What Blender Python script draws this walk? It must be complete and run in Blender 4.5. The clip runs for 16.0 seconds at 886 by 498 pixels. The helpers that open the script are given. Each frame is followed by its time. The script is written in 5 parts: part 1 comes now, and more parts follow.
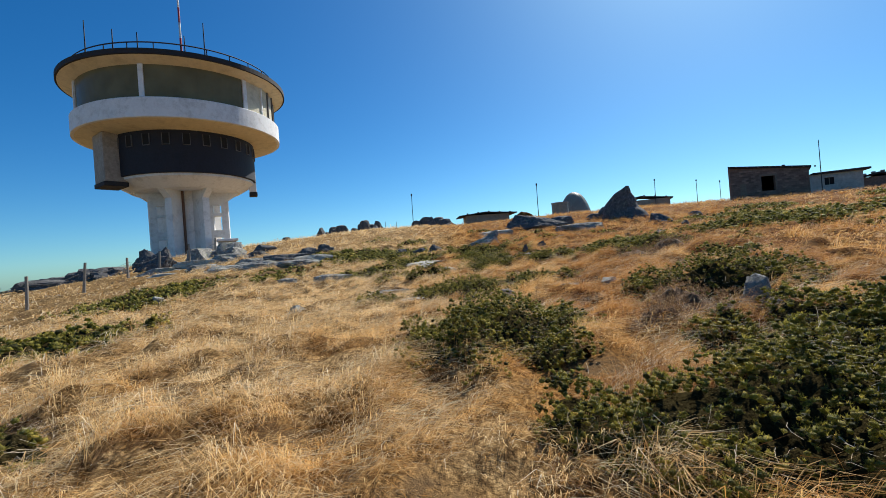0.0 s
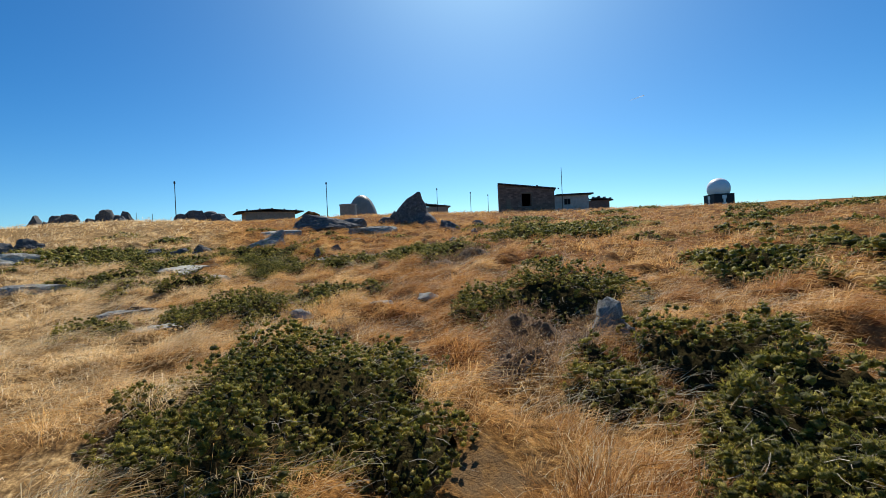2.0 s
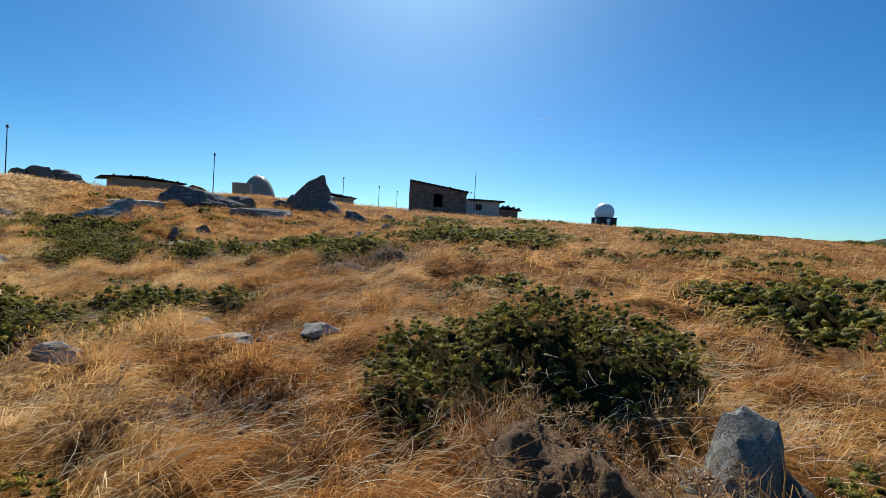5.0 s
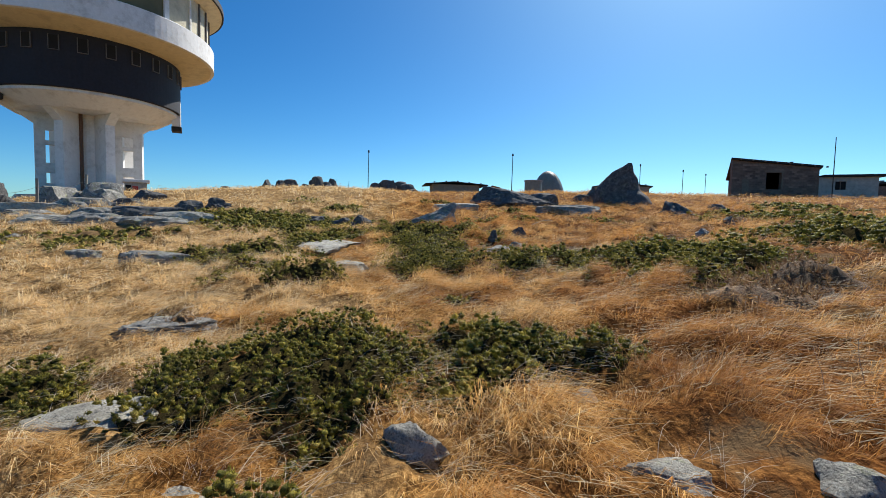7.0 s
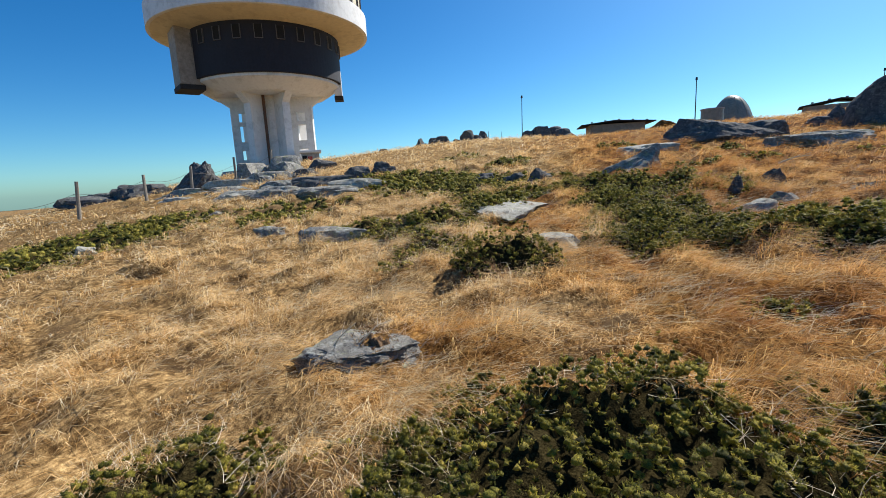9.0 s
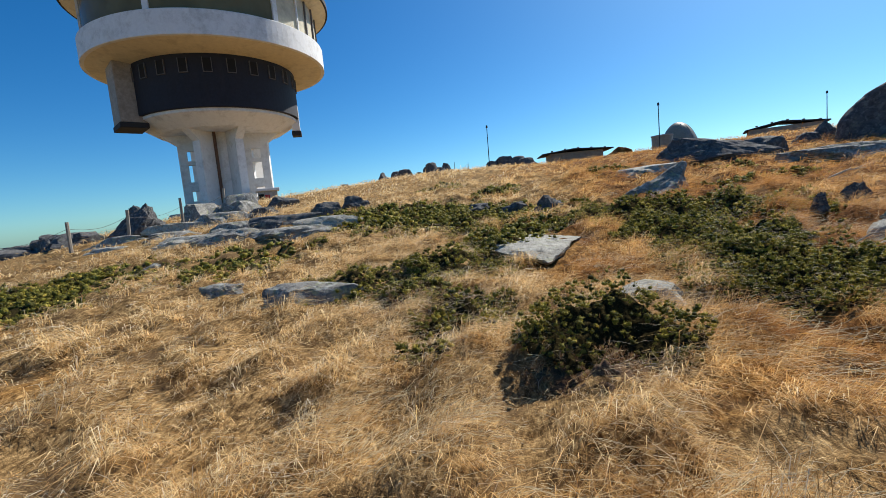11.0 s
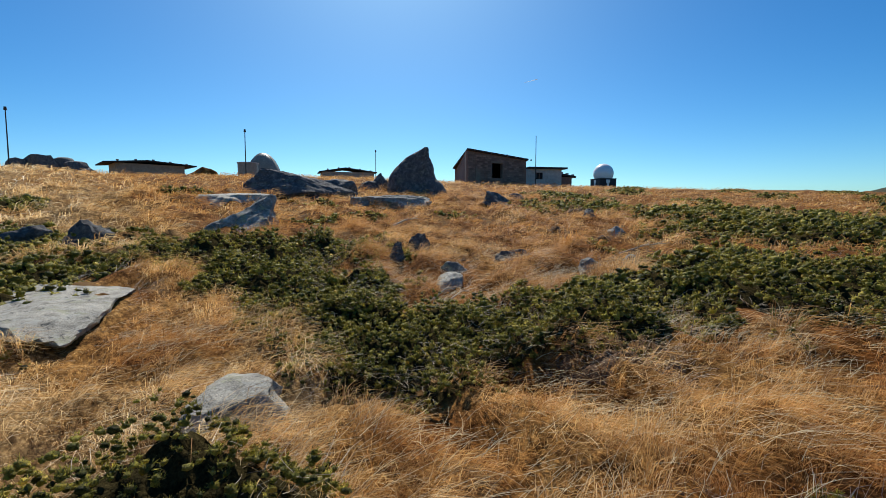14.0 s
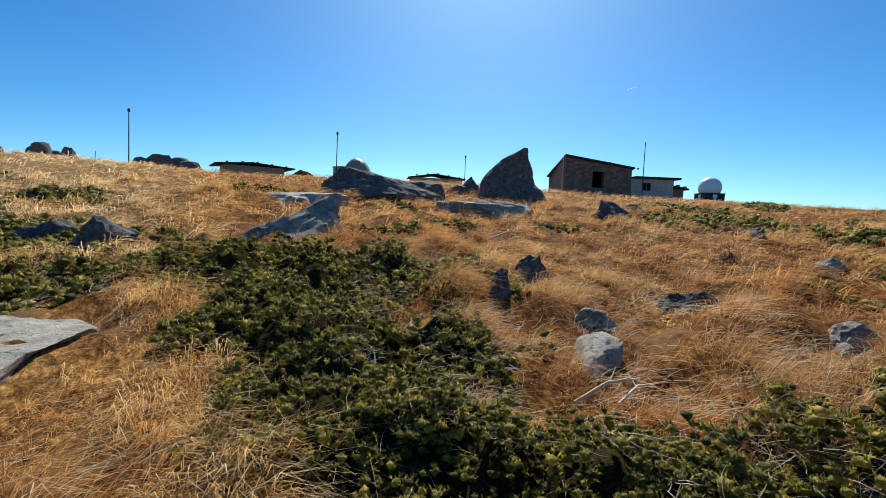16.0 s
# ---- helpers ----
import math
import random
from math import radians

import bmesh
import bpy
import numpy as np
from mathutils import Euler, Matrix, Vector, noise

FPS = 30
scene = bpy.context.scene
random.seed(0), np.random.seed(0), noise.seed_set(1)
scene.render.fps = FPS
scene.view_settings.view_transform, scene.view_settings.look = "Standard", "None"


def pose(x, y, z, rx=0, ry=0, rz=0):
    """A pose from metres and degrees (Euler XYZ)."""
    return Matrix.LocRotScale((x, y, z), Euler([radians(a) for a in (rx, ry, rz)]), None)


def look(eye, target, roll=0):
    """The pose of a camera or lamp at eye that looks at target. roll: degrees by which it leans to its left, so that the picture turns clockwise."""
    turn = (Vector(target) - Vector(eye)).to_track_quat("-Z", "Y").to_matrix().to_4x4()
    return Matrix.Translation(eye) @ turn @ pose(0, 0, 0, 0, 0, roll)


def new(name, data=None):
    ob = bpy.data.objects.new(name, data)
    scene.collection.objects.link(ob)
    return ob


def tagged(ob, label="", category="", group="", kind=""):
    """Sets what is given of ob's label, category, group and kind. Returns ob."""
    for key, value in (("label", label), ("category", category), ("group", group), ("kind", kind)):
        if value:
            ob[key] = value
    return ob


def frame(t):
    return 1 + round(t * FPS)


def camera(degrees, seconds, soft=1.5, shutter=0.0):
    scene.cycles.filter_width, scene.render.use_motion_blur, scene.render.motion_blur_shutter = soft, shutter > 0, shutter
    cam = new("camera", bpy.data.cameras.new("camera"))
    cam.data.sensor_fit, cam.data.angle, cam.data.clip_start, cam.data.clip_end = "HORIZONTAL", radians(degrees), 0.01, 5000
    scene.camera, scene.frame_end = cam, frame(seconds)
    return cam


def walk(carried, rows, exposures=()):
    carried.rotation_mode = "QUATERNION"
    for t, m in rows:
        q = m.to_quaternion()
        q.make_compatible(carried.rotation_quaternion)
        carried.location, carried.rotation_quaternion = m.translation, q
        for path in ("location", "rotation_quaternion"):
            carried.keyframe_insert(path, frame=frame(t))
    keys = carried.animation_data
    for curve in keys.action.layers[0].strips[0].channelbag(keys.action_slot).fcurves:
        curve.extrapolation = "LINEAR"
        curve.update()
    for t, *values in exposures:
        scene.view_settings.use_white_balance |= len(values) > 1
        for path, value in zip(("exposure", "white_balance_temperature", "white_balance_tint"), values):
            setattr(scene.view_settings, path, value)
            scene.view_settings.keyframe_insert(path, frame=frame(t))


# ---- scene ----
import itertools

cam = camera(88.3, 16.0, 0.7)
PATH = [
    (0, (-0.539, -2.247, 1.418), (-0.489, -0.247, 1.438), -4.5),
    (0.5, (-0.542, -1.683, 1.41), (-0.297, 0.302, 1.415), -2.0),
    (1, (-0.566, -1.073, 1.434), (-0.079, 0.867, 1.423), -1.0),
    (1.5, (-0.506, -0.543, 1.537), (0.242, 1.312, 1.516), -1.4),
    (2, (-0.351, 0.055, 1.573), (0.583, 1.824, 1.538), -2.9),
    (2.5, (-0.22, 0.657, 1.581), (0.872, 2.331, 1.53), -2.4),
    (3, (0.098, 1.256, 1.521), (1.404, 2.771, 1.475), 0.2),
    (5.5, (1.315, 3.864, 1.631), (2.562, 5.428, 1.588), 4.5),
    (6, (1.368, 4.618, 1.698), (2.194, 6.437, 1.602), 0.5),
    (6.5, (1.251, 5.248, 1.791), (1.802, 7.167, 1.669), 1.1),
    (7, (1.103, 5.86, 1.785), (1.295, 7.847, 1.664), 1.2),
    (7.5, (0.798, 6.472, 1.799), (0.693, 8.466, 1.678), -1.0),
    (8, (0.578, 6.954, 1.913), (0.482, 8.937, 1.665), 1.3),
    (8.5, (0.359, 7.586, 1.935), (-0.031, 9.526, 1.648), -3.6),
    (9, (-0.096, 8.216, 1.946), (-0.547, 10.137, 1.623), -3.2),
    (9.5, (-0.477, 8.862, 1.94), (-0.835, 10.805, 1.628), -2.0),
    (10, (-0.976, 9.434, 1.964), (-1.348, 11.384, 1.721), -1.0),
    (10.2, (-1.158, 9.73, 1.993), (-1.482, 11.688, 1.745), -4.7),
    (12.3, (-1.692, 11.12, 1.977), (-1.851, 13.111, 1.889), -4.1),
    (12.5, (-1.662, 11.206, 1.986), (-1.417, 13.188, 1.883), -3.2),
    (13, (-1.555, 11.618, 2.0), (-0.567, 13.353, 1.879), -3.0),
    (13.5, (-1.329, 12.046, 2.072), (-0.018, 13.549, 1.924), 0.6),
    (14, (-0.979, 12.531, 2.173), (0.33, 14.033, 1.997), -0.1),
    (14.5, (-0.602, 13.012, 2.237), (0.75, 14.475, 2.058), -0.2),
    (15, (-0.122, 13.537, 2.229), (1.177, 15.051, 2.085), 0.2),
    (15.5, (0.255, 14.331, 2.165), (1.441, 15.937, 2.04), 1.2),
    (16, (0.558, 15.13, 2.175), (1.572, 16.848, 2.029), 2.2),
]
walk(cam, [(t, look(eye, target, roll)) for t, eye, target, roll in PATH], exposures=((0.0, 0.34), (2.0, 0.29), (6.0, 0.33), (8.5, 0.53), (10.0, 0.48), (13.0, 0.29), (15.0, 0.35), (16.0, 0.43)))

# ---- light ----
SUN_AZ, SUN_EL = 35.0, 43.0            # degrees east of the walk's first heading, above the horizon
world = bpy.data.worlds.new("sky")
scene.world = world
world.use_nodes = True
wt = world.node_tree
sky = wt.nodes.new("ShaderNodeTexSky")
sky.sky_type, sky.sun_disc = "NISHITA", False
sky.sun_elevation, sky.sun_rotation = radians(SUN_EL), radians(SUN_AZ)
sky.altitude, sky.air_density, sky.dust_density, sky.ozone_density = 2500.0, 1.0, 4.4, 2.0
rich = wt.nodes.new("ShaderNodeHueSaturation")
rich.inputs["Saturation"].default_value = 1.40
wt.links.new(sky.outputs["Color"], rich.inputs["Color"])
cool = wt.nodes.new("ShaderNodeMix")
cool.data_type, cool.blend_type = "RGBA", "MULTIPLY"
cool.inputs["Factor"].default_value, cool.inputs["B"].default_value = 1.0, (0.62, 0.97, 1.05, 1.0)
wt.links.new(rich.outputs["Color"], cool.inputs["A"])
wt.links.new(cool.outputs["Result"], wt.nodes["Background"].inputs["Color"])
wt.nodes["Background"].inputs["Strength"].default_value = 0.092
sun = new("sun", bpy.data.lights.new("sun", "SUN"))
sun.data.energy, sun.data.angle, sun.data.color = 5.0, radians(0.5), (1.0, 0.95, 0.87)
sun_way = Vector((math.sin(radians(SUN_AZ)) * math.cos(radians(SUN_EL)), math.cos(radians(SUN_AZ)) * math.cos(radians(SUN_EL)), math.sin(radians(SUN_EL))))
sun.matrix_world = look(sun_way * 100, (0, 0, 0))


# ---- materials ----
class Mat:
    """A small builder for node materials."""

    def __init__(self, name, rough=0.8, metal=0.0):
        self.m = bpy.data.materials.new(name)
        self.m.use_nodes = True
        self.t = self.m.node_tree
        self.b = self.t.nodes["Principled BSDF"]
        self.b.inputs["Roughness"].default_value = rough
        self.b.inputs["Metallic"].default_value = metal

    def node(self, kind, **values):
        n = self.t.nodes.new(kind)
        for k, v in values.items():
            n.inputs[k].default_value = v
        return n

    def link(self, a, b):
        self.t.links.new(a, b)

    def where(self, local=False):
        if local:
            return self.t.nodes.new("ShaderNodeTexCoord").outputs["Object"]
        return self.t.nodes.new("ShaderNodeNewGeometry").outputs["Position"]

    def noise(self, scale, detail=4.0, rough=0.55, local=False, stretch=None):
        n = self.node("ShaderNodeTexNoise", Scale=scale, Detail=detail, Roughness=rough)
        src = self.where(local)
        if stretch:
            mp = self.node("ShaderNodeMapping", Scale=stretch)
            self.link(src, mp.inputs["Vector"])
            src = mp.outputs["Vector"]
        self.link(src, n.inputs["Vector"])
        return n.outputs["Fac"]

    def drift(self, fac, per_metre, shift):
        """Adds a slow change from west to east."""
        xyz = self.t.nodes.new("ShaderNodeSeparateXYZ")
        self.link(self.where(), xyz.inputs["Vector"])
        cl = self.node("ShaderNodeClamp", Min=-0.2, Max=0.20)
        ml = self.t.nodes.new("ShaderNodeMath")
        ml.operation = "MULTIPLY_ADD"
        self.link(xyz.outputs["X"], ml.inputs[0])
        ml.inputs[1].default_value, ml.inputs[2].default_value = per_metre, shift
        self.link(ml.outputs[0], cl.inputs["Value"])
        ad = self.t.nodes.new("ShaderNodeMath")
        self.link(fac, ad.inputs[0])
        self.link(cl.outputs[0], ad.inputs[1])
        return ad.outputs[0]

    def ramp(self, fac, stops):
        r = self.t.nodes.new("ShaderNodeValToRGB")
        e = r.color_ramp.elements
        while len(e) < len(stops):
            e.new(0.5)
        for el, (p, c) in zip(e, stops):
            el.position, el.color = p, (*c, 1.0)
        self.link(fac, r.inputs["Fac"])
        return r.outputs["Color"]

    def mix(self, fac, a, b, mode="MIX"):
        n = self.t.nodes.new("ShaderNodeMix")
        n.data_type, n.blend_type = "RGBA", mode
        for sock, v in ((n.inputs["Factor"], fac), (n.inputs["A"], a), (n.inputs["B"], b)):
            if isinstance(v, (int, float)):
                sock.default_value = v
            elif isinstance(v, tuple):
                sock.default_value = (*v, 1.0)
            else:
                self.link(v, sock)
        return n.outputs["Result"]

    def bump(self, height, strength=0.5, distance=0.02):
        n = self.node("ShaderNodeBump", Strength=strength, Distance=distance)
        self.link(height, n.inputs["Height"])
        self.link(n.outputs["Normal"], self.b.inputs["Normal"])

    def colour(self, c):
        if isinstance(c, tuple):
            self.b.inputs["Base Color"].default_value = (*c, 1.0)
        else:
            self.link(c, self.b.inputs["Base Color"])
        return self

    def island(self):
        return self.t.nodes.new("ShaderNodeNewGeometry").outputs["Random Per Island"]

    def thin(self, c, amount):
        """Lets light through, as thin leaves do."""
        tr = self.t.nodes.new("ShaderNodeBsdfTranslucent")
        self.link(c, tr.inputs["Color"])
        mx = self.t.nodes.new("ShaderNodeMixShader")
        mx.inputs["Fac"].default_value = amount
        self.link(self.b.outputs[0], mx.inputs[1])
        self.link(tr.outputs[0], mx.inputs[2])
        self.link(mx.outputs[0], self.t.nodes["Material Output"].inputs["Surface"])


def grass_material():
    k = Mat("dry_grass", 0.55)
    blade = k.ramp(k.island(), [(0.0, (0.30, 0.16, 0.05)), (0.18, (0.70, 0.43, 0.165)), (0.50, (0.93, 0.70, 0.38)), (0.85, (0.97, 0.80, 0.50)), (1.0, (0.98, 0.92, 0.78))])
    patch = k.ramp(k.drift(k.noise(0.55, 3.0), 0.062, 0.0), [(0.40, (1.0, 0.98, 0.93)), (0.56, (0.96, 0.81, 0.56)), (0.70, (0.70, 0.48, 0.265))])
    c = k.mix(1.0, blade, patch, "MULTIPLY")
    tuft = k.ramp(k.noise(2.6, 5.0, 0.7), [(0.34, (0.40, 0.33, 0.26)), (0.50, (1.0, 1.0, 1.0))])
    c = k.mix(1.0, c, tuft, "MULTIPLY")
    k.colour(c)
    k.b.inputs["Specular IOR Level"].default_value = 0.12
    k.thin(c, 0.52)
    return k.m


def ground_material():
    k = Mat("turf", 1.0)
    k.b.inputs["Specular IOR Level"].default_value = 0.05
    straw = k.ramp(k.noise(28.0, 5.0, 0.7, stretch=(1.0, 0.35, 1.0)), [(0.3, (0.060, 0.037, 0.017)), (0.5, (0.27, 0.17, 0.075)), (0.7, (0.60, 0.42, 0.20))])
    patch = k.ramp(k.drift(k.noise(0.55, 3.0), 0.062, 0.0), [(0.40, (1.0, 0.98, 0.94)), (0.56, (0.88, 0.70, 0.46)), (0.70, (0.58, 0.36, 0.2))])
    c = k.mix(1.0, straw, patch, "MULTIPLY")
    xyz = k.t.nodes.new("ShaderNodeSeparateXYZ")
    k.link(k.where(), xyz.inputs["Vector"])
    scrub = k.t.nodes.new("ShaderNodeMapRange")
    scrub.inputs["From Min"].default_value, scrub.inputs["From Max"].default_value = 250.0, 330.0
    k.link(xyz.outputs["X"], scrub.inputs["Value"])
    heath = k.ramp(k.noise(0.06, 6.0, 0.7), [(0.35, (0.030, 0.040, 0.030)), (0.6, (0.055, 0.062, 0.038)), (0.75, (0.12, 0.105, 0.06))])
    c = k.mix(scrub.outputs["Result"], c, heath)
    c = k.mix(1.0, c, k.ramp(k.noise(7.0, 4.0, 0.7), [(0.36, (0.42, 0.38, 0.34)), (0.58, (1.2, 1.2, 1.2))]), "MULTIPLY")
    dirt = k.ramp(k.noise(1.3, 5.0, 0.6), [(0.54, (0, 0, 0)), (0.66, (1, 1, 1))])
    c = k.mix(dirt, c, (0.17, 0.105, 0.05))
    k.colour(c)
    k.bump(k.noise(35.0, 4.0, 0.7), 0.7, 0.04)
    return k.m


def needle_material():
    k = Mat("juniper_needles", 0.5)
    leaf = k.ramp(k.island(), [(0.0, (0.08, 0.08, 0.028)), (0.30, (0.255, 0.245, 0.07)), (0.75, (0.51, 0.465, 0.125)), (1.0, (0.74, 0.61, 0.24))])
    patch = k.ramp(k.noise(4.0, 5.0, 0.7), [(0.38, (0.5, 0.56, 0.48)), (0.62, (1.3, 1.22, 0.95))])
    c = k.mix(1.0, leaf, patch, "MULTIPLY")
    spray = k.ramp(k.noise(17.0, 3.0, 0.6), [(0.38, (0.55, 0.58, 0.55)), (0.58, (1.25, 1.2, 1.05))])
    c = k.mix(1.0, c, spray, "MULTIPLY")
    c = k.mix(1.0, c, k.ramp(k.noise(190.0, 3.0, 0.7), [(0.38, (0.42, 0.44, 0.40)), (0.58, (1.3, 1.28, 1.1))]), "MULTIPLY")
    k.colour(c)
    k.b.inputs["Specular IOR Level"].default_value = 0.2
    k.bump(k.noise(170.0, 3.0, 0.7), 1.0, 0.02)
    k.thin(c, 0.42)
    return k.m


def rock_material(name, tone, lichen=0.5):
    k = Mat(name, 0.88)
    g = k.ramp(k.noise(5.0, 8.0, 0.65, True), [(0.3, tuple(v * 0.5 for v in tone)), (0.5, tone), (0.72, tuple(min(v * 1.45, 0.7) for v in tone))])
    speck = k.ramp(k.noise(75.0, 4.0, 0.7, True), [(0.35, (0.42, 0.42, 0.44)), (0.5, (1.0, 1.0, 1.0)), (0.66, (1.3, 1.3, 1.28))])
    c = k.mix(1.0, g, speck, "MULTIPLY")
    pale = k.ramp(k.noise(6.5, 8.0, 0.75), [(0.53, (0, 0, 0)), (0.57, (lichen, lichen, lichen))])
    c = k.mix(pale, c, (0.50, 0.50, 0.45))
    spot = k.ramp(k.noise(3.1, 8.0, 0.75), [(0.56, (0, 0, 0)), (0.60, (lichen, lichen, lichen))])
    c = k.mix(spot, c, (0.34, 0.35, 0.20))
    dark = k.ramp(k.noise(9.0, 7.0, 0.8), [(0.57, (0, 0, 0)), (0.62, (0.85, 0.85, 0.85))])
    c = k.mix(dark, c, (0.045, 0.045, 0.05))
    k.colour(c)
    k.b.inputs["Specular IOR Level"].default_value = 0.25
    k.bump(k.mix(0.4, k.noise(14.0, 9.0, 0.75, True), k.noise(70.0, 4.0, 0.7, True)), 1.0, 0.06)
    return k.m


def plain_material(name, c, rough=0.7, metal=0.0, grain=12.0, spread=0.25, stain=0.3, bump=0.15):
    """Paint, metal, wood or plaster with grain and larger stains."""
    k = Mat(name, rough, metal)
    a = k.ramp(k.noise(grain, 6.0, 0.65, True), [(0.3, tuple(v * (1 - spread) for v in c)), (0.7, tuple(min(v * (1 + spread), 0.95) for v in c))])
    b = k.ramp(k.noise(0.7, 6.0, 0.7, True), [(0.5, (1, 1, 1)), (0.75, (1 - stain, 1 - stain * 1.05, 1 - stain * 1.15))])
    k.colour(k.mix(1.0, a, b, "MULTIPLY"))
    k.bump(k.noise(grain * 2, 5.0, 0.6, True), bump, 0.02)
    return k.m


M_GRASS, M_TURF, M_NEEDLE = grass_material(), ground_material(), needle_material()
M_ROCK = rock_material("granite", (0.26, 0.245, 0.215), 0.75)
M_PALE = rock_material("pale_granite", (0.42, 0.395, 0.33), 0.5)
M_DARKROCK = rock_material("dark_granite", (0.105, 0.102, 0.102), 0.22)
M_TWIG = plain_material("dead_wood", (0.20, 0.155, 0.115), 0.9)
# Near-black, without gloss: the shade between the knobs is put into this colour.
M_INNER_SHADE = plain_material("shaded_inner_foliage", (0.040, 0.032, 0.014), 1.0, grain=45.0, spread=0.9, bump=1.0)
M_INNER_SHADE.node_tree.nodes["Principled BSDF"].inputs["Specular IOR Level"].default_value = 0.0
M_FRAME = plain_material("dull_frame", (0.13, 0.12, 0.11), 0.7)
M_HEATH = plain_material("inner_heath", (0.15, 0.085, 0.040), 0.95, grain=55.0, spread=0.7, bump=0.9)
M_STRAW = plain_material("bleached_straw", (0.82, 0.65, 0.38), 0.8)
# The left pod's shade is put into this darker tan.
M_POD_SHADE = plain_material("shaded_tan_cladding", (0.33, 0.28, 0.22), 0.7, grain=3.0)
M_STALK = plain_material("bleached_stalk", (0.62, 0.50, 0.35), 0.8)
M_WHITE = plain_material("white_paint", (0.80, 0.79, 0.76), 0.6, stain=0.35, grain=3.0, spread=0.06)
M_CREAM = plain_material("cream_soffit", (0.74, 0.66, 0.48), 0.7, stain=0.3, grain=2.0, spread=0.08)
M_NAVY = plain_material("dark_cladding", (0.014, 0.014, 0.021), 0.75, grain=4.0)
M_BLIND = plain_material("drawn_blind", (0.60, 0.54, 0.38), 0.6, grain=3.0, spread=0.1)
M_ROOF = plain_material("tar_roof", (0.028, 0.026, 0.026), 0.85)
M_IRON = plain_material("dark_iron", (0.05, 0.045, 0.042), 0.6, 0.4)
M_RUST = plain_material("rust_pipe", (0.16, 0.09, 0.06), 0.85)
M_POST = plain_material("weathered_post", (0.27, 0.235, 0.19), 0.9, grain=20.0)
M_RED = plain_material("red_paint", (0.5, 0.03, 0.025), 0.5)
M_BRICK = plain_material("brick_wall", (0.19, 0.128, 0.098), 0.9, grain=7.0, spread=0.35)
M_BRICKS = M_BRICK.copy()
tone = M_BRICKS.node_tree.nodes.new("ShaderNodeMix")
tone.data_type, tone.blend_type = "RGBA", "MULTIPLY"
tone.inputs["Factor"].default_value = 1.0
pick = M_BRICKS.node_tree.nodes.new("ShaderNodeObjectInfo")
shade = M_BRICKS.node_tree.nodes.new("ShaderNodeMapRange")
shade.inputs["To Min"].default_value, shade.inputs["To Max"].default_value = 0.6, 1.45
brick_in = M_BRICKS.node_tree.nodes["Principled BSDF"].inputs["Base Color"]
M_BRICKS.node_tree.links.new(pick.outputs["Random"], shade.inputs["Value"])
M_BRICKS.node_tree.links.new(brick_in.links[0].from_socket, tone.inputs["A"])
M_BRICKS.node_tree.links.new(shade.outputs["Result"], tone.inputs["B"])
M_BRICKS.node_tree.links.new(tone.outputs["Result"], brick_in)
M_PLASTER = plain_material("grey_plaster", (0.42, 0.40, 0.36), 0.9, grain=3.0)
M_HUT = plain_material("hut_wall", (0.36, 0.28, 0.205), 0.9, grain=3.0)
M_DOME = plain_material("dome_shell", (0.26, 0.235, 0.18), 0.5, grain=2.0)
M_RADOME = plain_material("radome_shell", (0.80, 0.80, 0.80), 0.35, spread=0.03, stain=0.08)
# Near-black: unlit rooms behind windows are put into this colour; also the door's.
M_DARK = plain_material("unlit_inside_and_door", (0.012, 0.011, 0.010), 0.9)


def glass_material():
    k = Mat("tinted_pane", 0.2)
    k.colour(k.ramp(k.noise(0.35, 3.0), [(0.3, (0.125, 0.112, 0.058)), (0.7, (0.19, 0.17, 0.09))]))
    k.b.inputs["Specular IOR Level"].default_value = 0.12
    return k.m


M_GLASS = glass_material()


# ---- building helpers ----
def mesh_of(name, verts, faces, material, smooth=False):
    me = bpy.data.meshes.new(name)
    if isinstance(verts, np.ndarray):
        me.vertices.add(len(verts))
        me.vertices.foreach_set("co", verts.astype(np.float32).ravel())
        n, k = faces.shape
        me.loops.add(n * k)
        me.loops.foreach_set("vertex_index", faces.astype(np.int32).ravel())
        me.polygons.add(n)
        me.polygons.foreach_set("loop_start", np.arange(0, n * k, k, dtype=np.int32))
        me.update(calc_edges=True)
    else:
        me.from_pydata(verts, [], faces)
    me.materials.append(material)
    if smooth:
        me.polygons.foreach_set("use_smooth", np.ones(len(me.polygons), dtype=bool))
    me.update()
    return me


def part(name, bm, material, parent, label="", smooth=False):
    """Links a bmesh, or a finished mesh, as one mesh object under a thing or a part."""
    if isinstance(bm, bpy.types.Mesh):
        me = bm
    else:
        bmesh.ops.recalc_face_normals(bm, faces=bm.faces)
        me = bpy.data.meshes.new(name)
        bm.to_mesh(me)
        bm.free()
        me.materials.append(material)
        if smooth:
            me.polygons.foreach_set("use_smooth", np.ones(len(me.polygons), dtype=bool))
    ob = new(name, me)
    if parent is not None:
        ob.parent = parent
    if label:
        ob["label"] = label
    return ob


def thing(name, at, label, category, group="", kind="", turn=0.0):
    ob = new(name)
    ob.matrix_world = pose(*at, 0, 0, turn)
    return tagged(ob, label, category, group, kind)


def box(x0, x1, y0, y1, z0, z1, bevel=0.0, bm=None):
    bm = bm or bmesh.new()
    vs = [bm.verts.new((x, y, z)) for z in (z0, z1) for x, y in ((x0, y0), (x1, y0), (x1, y1), (x0, y1))]
    fs = [bm.faces.new([vs[i] for i in f]) for f in ((3, 2, 1, 0), (4, 5, 6, 7), (0, 1, 5, 4), (1, 2, 6, 5), (2, 3, 7, 6), (3, 0, 4, 7))]
    if bevel:
        es = {e for f in fs for e in f.edges}
        bmesh.ops.bevel(bm, geom=list(es), offset=bevel, segments=1, affect="EDGES")
    return bm


